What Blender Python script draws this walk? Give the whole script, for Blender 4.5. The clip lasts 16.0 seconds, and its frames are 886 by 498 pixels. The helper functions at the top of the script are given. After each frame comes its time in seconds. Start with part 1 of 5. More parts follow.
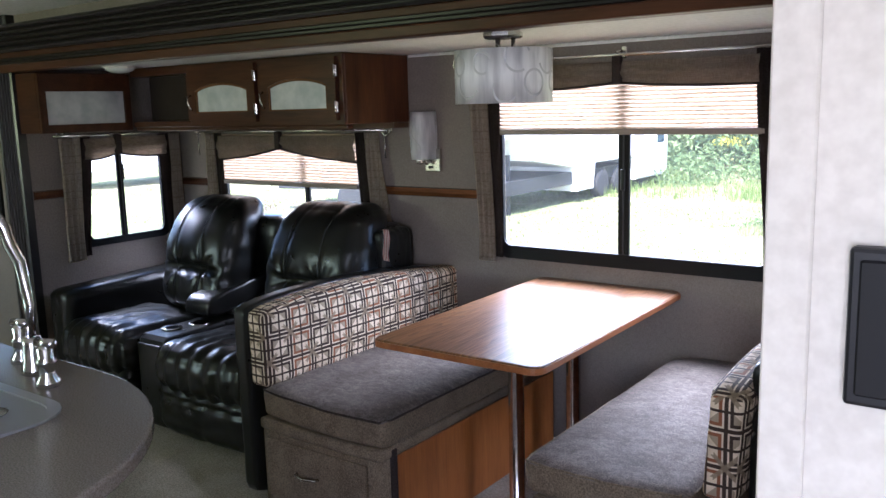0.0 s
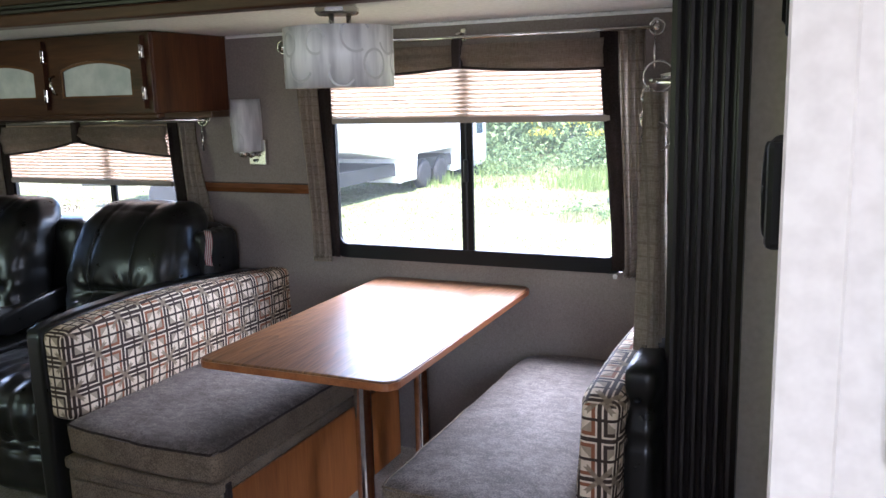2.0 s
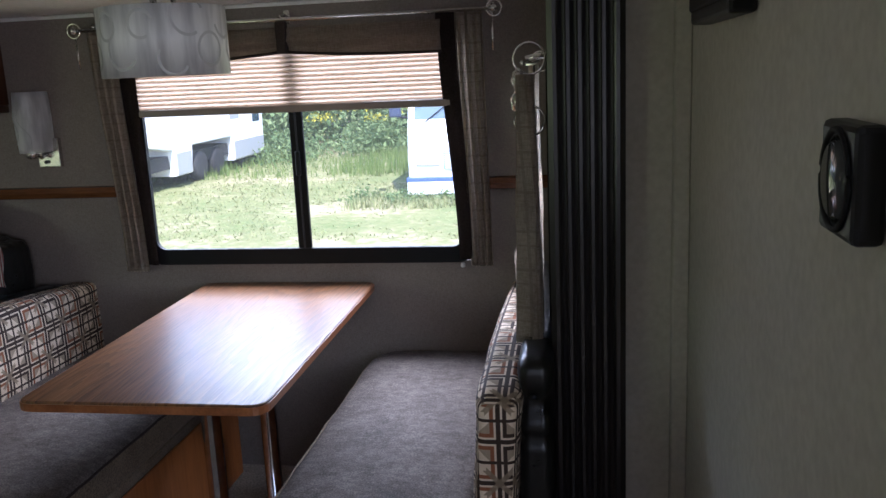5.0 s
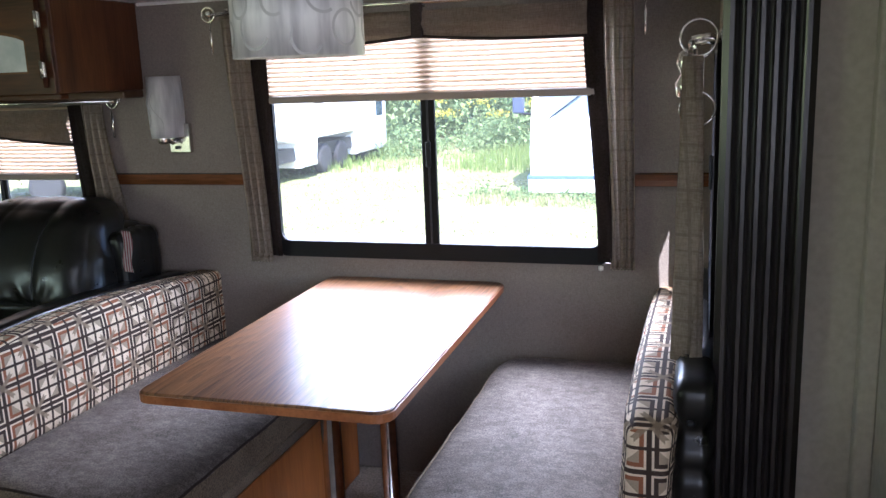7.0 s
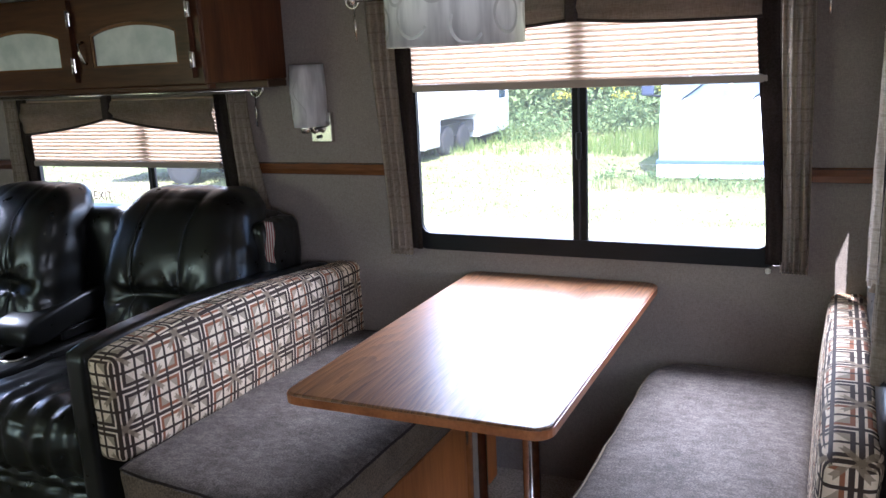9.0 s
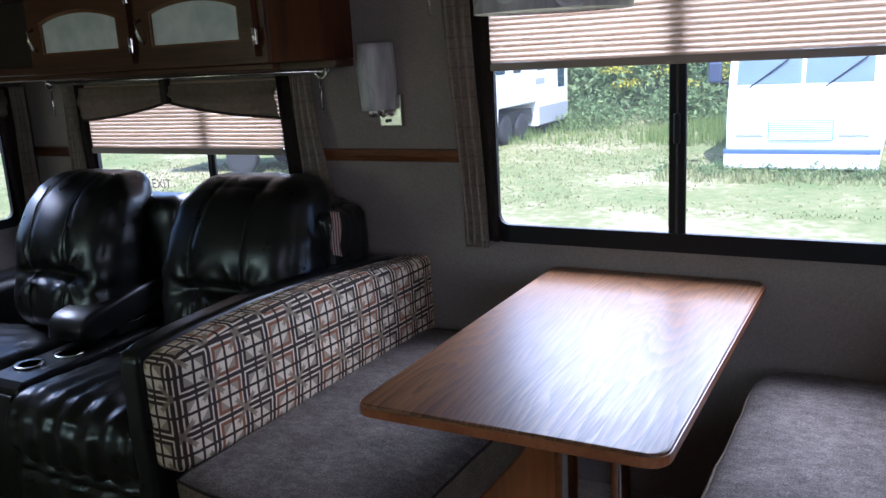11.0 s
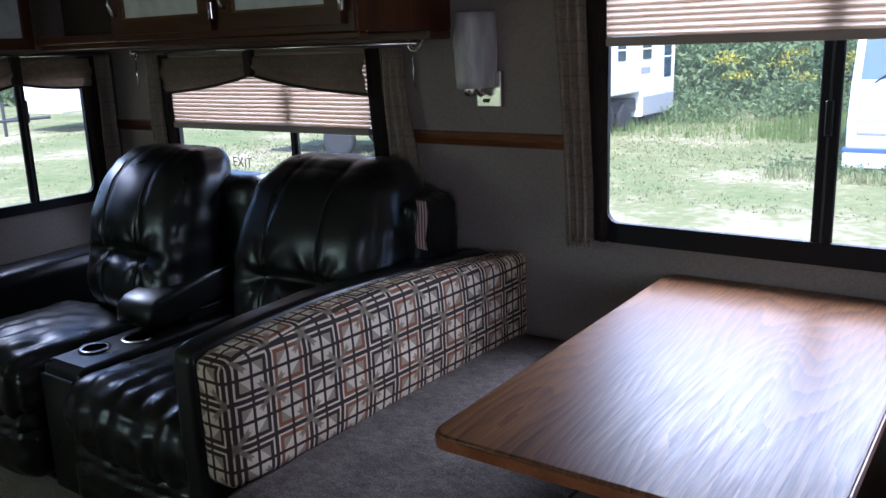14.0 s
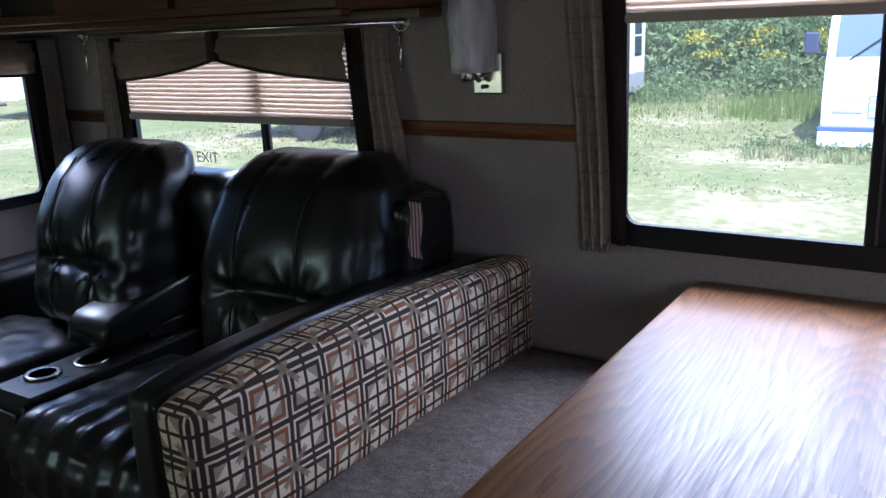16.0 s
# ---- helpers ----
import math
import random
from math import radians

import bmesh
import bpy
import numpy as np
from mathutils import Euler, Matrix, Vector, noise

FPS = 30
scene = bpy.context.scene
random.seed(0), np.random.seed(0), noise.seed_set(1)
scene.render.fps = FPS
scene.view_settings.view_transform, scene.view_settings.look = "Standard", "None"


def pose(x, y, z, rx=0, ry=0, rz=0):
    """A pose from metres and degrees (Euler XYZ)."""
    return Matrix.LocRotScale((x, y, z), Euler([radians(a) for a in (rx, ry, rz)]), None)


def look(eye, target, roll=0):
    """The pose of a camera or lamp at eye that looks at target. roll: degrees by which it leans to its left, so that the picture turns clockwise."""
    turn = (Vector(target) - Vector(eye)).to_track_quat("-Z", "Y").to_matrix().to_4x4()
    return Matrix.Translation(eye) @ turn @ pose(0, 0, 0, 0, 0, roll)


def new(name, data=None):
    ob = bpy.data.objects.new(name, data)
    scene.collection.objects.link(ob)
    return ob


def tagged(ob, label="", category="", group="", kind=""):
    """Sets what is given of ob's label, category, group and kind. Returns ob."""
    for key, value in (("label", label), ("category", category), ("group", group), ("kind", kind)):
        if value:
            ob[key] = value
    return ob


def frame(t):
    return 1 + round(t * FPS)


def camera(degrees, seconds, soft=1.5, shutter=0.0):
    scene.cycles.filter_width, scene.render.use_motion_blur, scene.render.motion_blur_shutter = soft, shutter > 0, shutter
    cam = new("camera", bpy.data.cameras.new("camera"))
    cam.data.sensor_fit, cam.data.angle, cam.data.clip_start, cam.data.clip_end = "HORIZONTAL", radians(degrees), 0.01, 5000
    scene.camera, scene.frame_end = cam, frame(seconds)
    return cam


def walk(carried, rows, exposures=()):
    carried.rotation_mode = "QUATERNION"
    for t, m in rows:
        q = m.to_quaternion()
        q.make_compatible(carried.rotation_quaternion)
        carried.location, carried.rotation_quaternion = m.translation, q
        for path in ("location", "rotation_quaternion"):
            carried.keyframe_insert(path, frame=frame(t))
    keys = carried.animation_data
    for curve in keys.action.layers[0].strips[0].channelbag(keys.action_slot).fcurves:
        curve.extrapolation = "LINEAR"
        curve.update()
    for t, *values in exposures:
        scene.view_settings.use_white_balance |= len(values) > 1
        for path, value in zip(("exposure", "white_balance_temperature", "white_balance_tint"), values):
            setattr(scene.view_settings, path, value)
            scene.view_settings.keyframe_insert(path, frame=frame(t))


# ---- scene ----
cam = camera(55.0, 16.0)
PATH = [
    (0, (1.383, -0.091, 1.48), (0.213, 1.498, 1.148), -1.6),
    (0.5, (1.326, -0.086, 1.507), (0.254, 1.558, 1.156), -1.3),
    (1, (1.261, -0.043, 1.494), (0.283, 1.658, 1.143), -1.1),
    (1.5, (1.22, 0.031, 1.476), (0.322, 1.782, 1.121), -1.2),
    (2, (1.193, 0.108, 1.46), (0.38, 1.907, 1.098), -1.5),
    (2.5, (1.172, 0.17, 1.444), (0.466, 2.01, 1.081), -2.1),
    (3, (1.102, 0.148, 1.475), (0.576, 2.037, 1.097), -2.1),
    (5.5, (0.901, 0.227, 1.463), (0.586, 2.16, 1.049), -2.6),
    (6, (0.862, 0.264, 1.446), (0.474, 2.183, 1.039), -2.5),
    (6.5, (0.837, 0.314, 1.436), (0.362, 2.215, 1.034), -2.2),
    (7, (0.839, 0.366, 1.437), (0.259, 2.237, 1.029), -2.1),
    (7.5, (0.813, 0.41, 1.43), (0.149, 2.251, 1.02), -2.1),
    (8, (0.775, 0.424, 1.445), (0.044, 2.237, 1.022), -2.0),
    (8.5, (0.759, 0.444, 1.449), (-0.042, 2.226, 1.021), -2.4),
    (9, (0.708, 0.459, 1.457), (-0.126, 2.224, 1.019), -2.7),
    (11.5, (0.53, 0.666, 1.411), (-0.456, 2.346, 0.957), -2.9),
    (12, (0.523, 0.703, 1.409), (-0.509, 2.355, 0.952), -2.5),
    (12.5, (0.508, 0.757, 1.406), (-0.569, 2.377, 0.943), -2.5),
    (13, (0.484, 0.805, 1.396), (-0.63, 2.4, 0.932), -2.3),
    (13.5, (0.438, 0.832, 1.398), (-0.684, 2.418, 0.922), -2.3),
    (14, (0.39, 0.873, 1.376), (-0.737, 2.456, 0.904), -2.0),
    (14.5, (0.353, 0.895, 1.383), (-0.775, 2.473, 0.896), -2.2),
    (15, (0.299, 0.916, 1.374), (-0.822, 2.498, 0.886), -2.0),
    (15.5, (0.239, 0.972, 1.38), (-0.871, 2.557, 0.874), -2.5),
    (16, (0.163, 1.079, 1.371), (-0.9, 2.693, 0.856), -2.5),
]
EXPOSURES = [(t, stops + 2.0, 5500 if t < 10 else 5200, 21) for t, stops in ((0.0, 1.45), (0.8, 1.2), (1.5, 1.3), (2.5, 1.55), (3.2, 1.45), (5.5, 0.35), (6.0, 0.8), (6.5, 1.1), (7.5, 1.6), (9.0, 1.3), (11.5, 0.25), (12.5, 0.2), (16.0, 0.27))]
walk(cam, [(t, look(eye, target, roll)) for t, eye, target, roll in PATH], EXPOSURES)

# ---- world and light ----
FLOOR, CEIL, SLIDE_CEIL = 0.03, 1.97, 1.715
WALL_Y, OPEN_Y, X0, X1 = 3.045, 2.10, -2.81, 0.875
GROUND = -0.9
SUN_ELEV, SUN_AZ = 55.0, 152.0      # degrees; azimuth from +y towards +x

world = bpy.data.worlds.new("sky")
scene.world = world
world.use_nodes = True
sky = world.node_tree.nodes.new("ShaderNodeTexSky")
sky.sky_type, sky.sun_disc = "NISHITA", False
sky.sun_elevation, sky.sun_rotation = radians(SUN_ELEV), radians(SUN_AZ)
bg = world.node_tree.nodes["Background"]
bg.inputs["Strength"].default_value = 0.12
world.node_tree.links.new(sky.outputs[0], bg.inputs["Color"])

sun_data = bpy.data.lights.new("sun", "SUN")
sun_data.energy, sun_data.angle, sun_data.color = 2.2, radians(0.5), (1.0, 0.95, 0.87)
sun = new("sun", sun_data)
az, el = radians(SUN_AZ), radians(SUN_ELEV)
to_sun = Vector((math.sin(az) * math.cos(el), math.cos(az) * math.cos(el), math.sin(el)))
sun.rotation_euler = to_sun.to_track_quat("Z", "Y").to_euler()


def window_light(name, place, aim, w, h, watts, color=(1, 0.98, 0.95)):
    d = bpy.data.lights.new(name, "AREA")
    d.shape, d.size, d.size_y, d.energy, d.color = "RECTANGLE", w, h, watts, color
    ob = new(name, d)
    ob.matrix_world = look(place, aim)
    return ob


# daylight of the windows in the wall opposite the slide, behind the walk
window_light("daylight_side_window", (1.75, -1.26, 1.25), (1.6, 1.0, 1.0), 1.0, 0.9, 3.6, (1.0, 0.975, 0.98))
window_light("daylight_kitchen_window", (-3.0, -1.26, 1.4), (-2.3, 1.5, 0.9), 1.1, 0.6, 2.2, (0.84, 1.0, 0.42))
# the sky's light on the slide-out's windows, from above them outside
window_light("daylight_dinette_window", (0.0, 4.5, 2.75), (0.0, 2.5, 0.72), 2.6, 2.0, 84, (0.95, 0.975, 1.0))
window_light("daylight_recliner_window", (-2.2, 4.4, 2.6), (-1.9, 2.5, 0.7), 1.6, 1.4, 46, (0.95, 0.975, 1.0))
window_light("daylight_end_window", (-3.5, 2.65, 1.9), (-2.3, 2.5, 0.7), 0.6, 0.7, 13, (0.95, 0.975, 1.0))
window_light("daylight_near_end_window", (1.45, 2.43, 1.85), (0.72, 2.38, 0.76), 0.4, 0.5, 2.5, (0.95, 0.97, 1.0))


# ---- materials ----
def mat(name, color, rough=0.6, metal=0.0, spec=0.5):
    m = bpy.data.materials.new(name)
    m.use_nodes = True
    b = m.node_tree.nodes["Principled BSDF"]
    b.inputs["Base Color"].default_value = (*color, 1)
    b.inputs["Roughness"].default_value = rough
    b.inputs["Metallic"].default_value = metal
    b.inputs["Specular IOR Level"].default_value = spec
    return m


def node(m, kind, **inputs):
    n = m.node_tree.nodes.new(kind)
    for k, v in inputs.items():
        n.inputs[k.replace("_", " ")].default_value = v
    return n


def link(m, a, b):
    m.node_tree.links.new(a, b)


def coords(m, scale=(1, 1, 1), turn=(0, 0, 0)):
    c = m.node_tree.nodes.new("ShaderNodeTexCoord")
    p = m.node_tree.nodes.new("ShaderNodeMapping")
    p.inputs["Scale"].default_value = scale
    p.inputs["Rotation"].default_value = [radians(a) for a in turn]
    link(m, c.outputs["Object"], p.inputs["Vector"])
    return p.outputs[0]


def ramp(m, fac, stops):
    r = m.node_tree.nodes.new("ShaderNodeValToRGB")
    e = r.color_ramp.elements
    while len(e) < len(stops):
        e.new(0.5)
    for k, (p, c) in zip(e, stops):
        k.position, k.color = p, (*c, 1)
    link(m, fac, r.inputs[0])
    return r.outputs[0]


def mixed(m, fac, a, b, mode="MIX"):
    x = m.node_tree.nodes.new("ShaderNodeMix")
    x.data_type, x.blend_type = "RGBA", mode
    for i, v in ((0, fac), (6, a), (7, b)):
        if isinstance(v, (int, float)):
            x.inputs[i].default_value = v
        elif isinstance(v, tuple):
            x.inputs[i].default_value = (*v, 1)
        else:
            link(m, v, x.inputs[i])
    return x.outputs[2]


def calc(m, op, a, b=0.0):
    x = m.node_tree.nodes.new("ShaderNodeMath")
    x.operation = op
    for i, v in ((0, a), (1, b)):
        if isinstance(v, (int, float)):
            x.inputs[i].default_value = v
        else:
            link(m, v, x.inputs[i])
    return x.outputs[0]


def base(m):
    return m.node_tree.nodes["Principled BSDF"]


def bump(m, height, strength=0.3, dist=0.002):
    b = node(m, "ShaderNodeBump", Strength=strength, Distance=dist)
    link(m, height, b.inputs["Height"])
    link(m, b.outputs[0], base(m).inputs["Normal"])


def noisy(m, scale, detail=4.0, vec=None, rough=0.55):
    n = node(m, "ShaderNodeTexNoise", Scale=scale, Detail=detail, Roughness=rough)
    link(m, vec if vec is not None else coords(m), n.inputs["Vector"])
    return n.outputs[0]


def woven(name, dark, light, rough=0.9, grain=(260, 260, 900), blotch=3.0, strength=0.25):
    """Cloth or linen paper: a fine thread grain over a slow change of tone."""
    m = mat(name, light, rough, spec=0.2)
    a = noisy(m, 1.0, 2, coords(m, grain))
    b = noisy(m, 1.0, 2, coords(m, (grain[2], grain[1], grain[0])))
    t = calc(m, "MULTIPLY", calc(m, "ADD", a, b), 0.5)
    slow = noisy(m, blotch, 3)
    k = calc(m, "ADD", calc(m, "MULTIPLY", t, 0.7), calc(m, "MULTIPLY", slow, 0.3))
    link(m, ramp(m, k, ((0.36, dark), (0.64, light))), base(m).inputs["Base Color"])
    bump(m, t, strength)
    return m


def wood(name, dark, light, rough=0.35, along="y", coat=0.0, scale=1.0):
    m = mat(name, light, rough)
    s = {"x": (1.2, 14, 14), "y": (14, 1.2, 14), "z": (14, 14, 1.2)}[along]
    s = tuple(k * scale for k in s)
    v = coords(m, s)
    n = noisy(m, 1.0, 5, v, 0.6)
    w = node(m, "ShaderNodeTexNoise", Scale=0.35, Detail=6.0, Roughness=0.5, Distortion=1.6)
    link(m, v, w.inputs["Vector"])
    pores = noisy(m, 1.0, 2, coords(m, tuple(k * 9 for k in s)))
    k = calc(m, "ADD", calc(m, "MULTIPLY", n, 0.5), calc(m, "MULTIPLY", w.outputs[0], 0.3))
    k = calc(m, "ADD", k, calc(m, "MULTIPLY", pores, 0.25))
    link(m, ramp(m, k, ((0.38, dark), (0.68, light))), base(m).inputs["Base Color"])
    base(m).inputs["Coat Weight"].default_value = coat
    base(m).inputs["Coat Roughness"].default_value = 0.3
    bump(m, pores, 0.12, 0.001)
    return m


WALLPAPER = woven("wallpaper_linen_taupe", (0.142, 0.12, 0.104), (0.252, 0.218, 0.19), 0.85, (120, 120, 700), 2.0, 0.15)
WALL_LIGHT = woven("wallpaper_pale", (0.49, 0.455, 0.405), (0.57, 0.535, 0.48), 0.55, (60, 60, 60), 6.0, 0.1)
CEILING = woven("ceiling_vinyl", (0.66, 0.65, 0.63), (0.78, 0.77, 0.75), 0.7, (60, 60, 60), 2.5, 0.05)
CARPET = woven("carpet_beige", (0.2, 0.17, 0.135), (0.42, 0.37, 0.31), 1.0, (160, 160, 160), 5.0, 0.8)
SEAT_CLOTH = woven("seat_microfibre_grey", (0.06, 0.052, 0.048), (0.18, 0.162, 0.15), 0.8, (260, 260, 260), 9.0, 0.25)
# nap brushed into small lighter and darker patches
seat_nap = ramp(SEAT_CLOTH, noisy(SEAT_CLOTH, 1.0, 5, coords(SEAT_CLOTH, (38, 60, 38)), 0.65), ((0.4, (0.36, 0.35, 0.34)), (0.6, (1.0, 0.98, 0.96))))
seat_tone = mixed(SEAT_CLOTH, 0.55, base(SEAT_CLOTH).inputs["Base Color"].links[0].from_socket, seat_nap, "MULTIPLY")
link(SEAT_CLOTH, mixed(SEAT_CLOTH, 1.0, seat_tone, (1.12, 1.05, 1.0), "MULTIPLY"), base(SEAT_CLOTH).inputs["Base Color"])
SIDE_CLOTH = woven("side_suede_brown", (0.075, 0.055, 0.036), (0.2, 0.152, 0.1), 0.8, (220, 220, 220), 14.0, 0.25)
VALANCE = woven("valance_linen", (0.16, 0.125, 0.095), (0.3, 0.25, 0.2), 0.9, (40, 40, 400), 5.0, 0.2)
TRIM_CLOTH = woven("dark_brown_cloth", (0.02, 0.014, 0.012), (0.04, 0.03, 0.026), 0.9, (200, 200, 200), 8.0, 0.2)
CHERRY = wood("cherry_cabinet_wood", (0.026, 0.009, 0.0045), (0.088, 0.034, 0.015), 0.35, "x")
CHERRY_Z = wood("cherry_cabinet_side", (0.036, 0.013, 0.006), (0.115, 0.043, 0.017), 0.4, "z")
for cherry in (CHERRY, CHERRY_Z):
    base(cherry).inputs["Specular IOR Level"].default_value = 0.25


def oak():
    """Oak laminate: arched growth lines and short dark pores, along the table's length."""
    m = mat("oak_table_laminate", (0.2, 0.08, 0.03), 0.38, spec=0.36)
    sp = m.node_tree.nodes.new("ShaderNodeSeparateXYZ")
    link(m, coords(m), sp.inputs[0])
    slow = noisy(m, 1.0, 2, coords(m, (3.0, 0.65, 1)), 0.4)
    rings = calc(m, "ADD", calc(m, "MULTIPLY", sp.outputs[0], 34.0), calc(m, "MULTIPLY", slow, 32.0))
    saw = calc(m, "FRACT", calc(m, "ADD", rings, calc(m, "MULTIPLY", noisy(m, 1.0, 3, coords(m, (60, 5, 1))), 0.7)))
    pores = noisy(m, 1.0, 3, coords(m, (260, 9, 40)), 0.6)
    tone = noisy(m, 1.0, 3, coords(m, (9, 0.8, 1)))
    k = calc(m, "ADD", calc(m, "MULTIPLY", saw, 0.22), calc(m, "ADD", calc(m, "MULTIPLY", pores, 0.55), calc(m, "MULTIPLY", tone, 0.34)))
    link(m, ramp(m, k, ((0.34, (0.036, 0.012, 0.005)), (0.55, (0.125, 0.052, 0.017)), (0.8, (0.225, 0.105, 0.036)))), base(m).inputs["Base Color"])
    link(m, ramp(m, pores, ((0.35, (0.42,) * 3), (0.6, (0.31,) * 3))), base(m).inputs["Roughness"])
    bump(m, pores, 0.08, 0.001)
    return m


OAK = oak()
ORANGE = wood("orange_veneer", (0.2, 0.06, 0.013), (0.42, 0.15, 0.035), 0.45, "z")
BLACK = mat("black_frame_paint", (0.006, 0.006, 0.007), 0.55, spec=0.2)
bump(BLACK, noisy(BLACK, 300, 2), 0.05)
FLUTE = mat("black_fluted_moulding", (0.012, 0.0095, 0.0095), 0.3, spec=0.5)
bump(FLUTE, noisy(FLUTE, 60, 3), 0.08)
NICKEL = mat("brushed_nickel", (0.62, 0.6, 0.57), 0.25, 1.0)
CHROME = mat("chrome", (0.75, 0.76, 0.78), 0.14, 1.0)
link(CHROME, ramp(CHROME, noisy(CHROME, 40, 3), ((0.3, (0.6, 0.6, 0.62)), (0.7, (0.8, 0.8, 0.82)))), base(CHROME).inputs["Base Color"])
WHITE_PLASTIC = mat("white_plastic", (0.72, 0.7, 0.66), 0.4)
BLACK_PLASTIC = mat("black_plastic", (0.008, 0.008, 0.01), 0.4, spec=0.3)
SPECKLE = mat("counter_solid_surface", (0.3, 0.26, 0.22), 0.22)
link(SPECKLE, ramp(SPECKLE, noisy(SPECKLE, 320, 5), ((0.3, (0.12, 0.1, 0.085)), (0.5, (0.2, 0.178, 0.155)), (0.7, (0.28, 0.25, 0.22)))), base(SPECKLE).inputs["Base Color"])
SINK = mat("sink_composite", (0.2, 0.2, 0.205), 0.35)
FROST = mat("frosted_cabinet_glass", (0.5, 0.53, 0.54), 0.35)
link(FROST, ramp(FROST, noisy(FROST, 14, 4), ((0.35, (0.4, 0.44, 0.45)), (0.65, (0.56, 0.58, 0.58)))), base(FROST).inputs["Base Color"])

LEATHER = mat("black_bonded_leather", (0.0055, 0.0055, 0.005), 0.3, spec=0.4)
v_l = node(LEATHER, "ShaderNodeTexVoronoi", Scale=190.0)
link(LEATHER, coords(LEATHER), v_l.inputs["Vector"])
l_fold = noisy(LEATHER, 9, 4)
l_h = calc(LEATHER, "ADD", calc(LEATHER, "MULTIPLY", v_l.outputs[0], 0.12), l_fold)
bump(LEATHER, l_h, 0.16, 0.005)
link(LEATHER, ramp(LEATHER, noisy(LEATHER, 20, 3), ((0.3, (0.27,) * 3), (0.7, (0.38,) * 3))), base(LEATHER).inputs["Roughness"])

ALABASTER = mat("lamp_shade_white_acrylic", (0.78, 0.78, 0.8), 0.4)
link(ALABASTER, ramp(ALABASTER, noisy(ALABASTER, 1.0, 4, coords(ALABASTER, (30, 30, 5))), ((0.35, (0.54, 0.54, 0.56)), (0.62, (0.83, 0.83, 0.84)))), base(ALABASTER).inputs["Base Color"])
base(ALABASTER).inputs["Transmission Weight"].default_value = 0.0
RING_GREY = mat("shade_ring_grey", (0.52, 0.52, 0.53), 0.45)

# pleated shade: lets daylight through
PLEAT = mat("pleated_shade_cloth", (0.72, 0.56, 0.48), 0.9, spec=0.1)
pl_c = ramp(PLEAT, noisy(PLEAT, 1.0, 2, coords(PLEAT, (5, 50, 300))), ((0.3, (0.47, 0.36, 0.27)), (0.7, (0.58, 0.475, 0.38))))
link(PLEAT, pl_c, base(PLEAT).inputs["Base Color"])
tr = node(PLEAT, "ShaderNodeBsdfTranslucent")
link(PLEAT, pl_c, tr.inputs["Color"])
mx = PLEAT.node_tree.nodes.new("ShaderNodeMixShader")
mx.inputs[0].default_value = 0.37
link(PLEAT, base(PLEAT).outputs[0], mx.inputs[1])
link(PLEAT, tr.outputs[0], mx.inputs[2])
link(PLEAT, mx.outputs[0], PLEAT.node_tree.nodes["Material Output"].inputs["Surface"])


def pane_material():
    m = mat("window_glass", (1, 1, 1), 0.02)
    t = node(m, "ShaderNodeBsdfTransparent")
    g = node(m, "ShaderNodeBsdfGlossy", Roughness=0.02)
    x = m.node_tree.nodes.new("ShaderNodeMixShader")
    x.inputs[0].default_value = 0.009
    link(m, t.outputs[0], x.inputs[1])
    link(m, g.outputs[0], x.inputs[2])
    # a faint translucent veil, added as the washed-out haze over the view
    d = node(m, "ShaderNodeBsdfTranslucent", Color=(0.8, 0.82, 0.8, 1))
    veil_mix = m.node_tree.nodes.new("ShaderNodeMixShader")
    link(m, ramp(m, noisy(m, 5.0, 4), ((0.3, (0.004,) * 3), (0.7, (0.007,) * 3))), veil_mix.inputs[0])
    link(m, x.outputs[0], veil_mix.inputs[1])
    link(m, d.outputs[0], veil_mix.inputs[2])
    x = veil_mix
    link(m, x.outputs[0], m.node_tree.nodes["Material Output"].inputs["Surface"])
    return m


GLASS = pane_material()


def plaid():
    """Beige curtain cloth with thin dark checks."""
    m = woven("curtain_plaid_linen", (0.34, 0.29, 0.225), (0.58, 0.51, 0.42), 0.9, (60, 60, 300), 6.0, 0.2)
    old = base(m).inputs["Base Color"].links[0].from_socket
    s = m.node_tree.nodes.new("ShaderNodeSeparateXYZ")
    link(m, coords(m), s.inputs[0])
    z = calc(m, "LESS_THAN", calc(m, "FRACT", calc(m, "MULTIPLY", s.outputs[2], 11.0)), 0.07)
    z2 = calc(m, "LESS_THAN", calc(m, "FRACT", calc(m, "ADD", calc(m, "MULTIPLY", s.outputs[2], 11.0), 0.35)), 0.04)
    x = calc(m, "LESS_THAN", calc(m, "FRACT", calc(m, "MULTIPLY", calc(m, "ADD", s.outputs[0], s.outputs[1]), 19.0)), 0.1)
    k = calc(m, "MULTIPLY", calc(m, "MAXIMUM", calc(m, "MAXIMUM", z, z2), x), 0.45)
    c = mixed(m, calc(m, "MULTIPLY", k, 0.6), old, (0.13, 0.1, 0.075))
    link(m, c, base(m).inputs["Base Color"])
    t = node(m, "ShaderNodeBsdfTranslucent")
    link(m, c, t.inputs["Color"])
    x = m.node_tree.nodes.new("ShaderNodeMixShader")
    x.inputs[0].default_value = 0.3
    link(m, base(m).outputs[0], x.inputs[1])
    link(m, t.outputs[0], x.inputs[2])
    link(m, x.outputs[0], m.node_tree.nodes["Material Output"].inputs["Surface"])
    return m


CURTAIN = plaid()


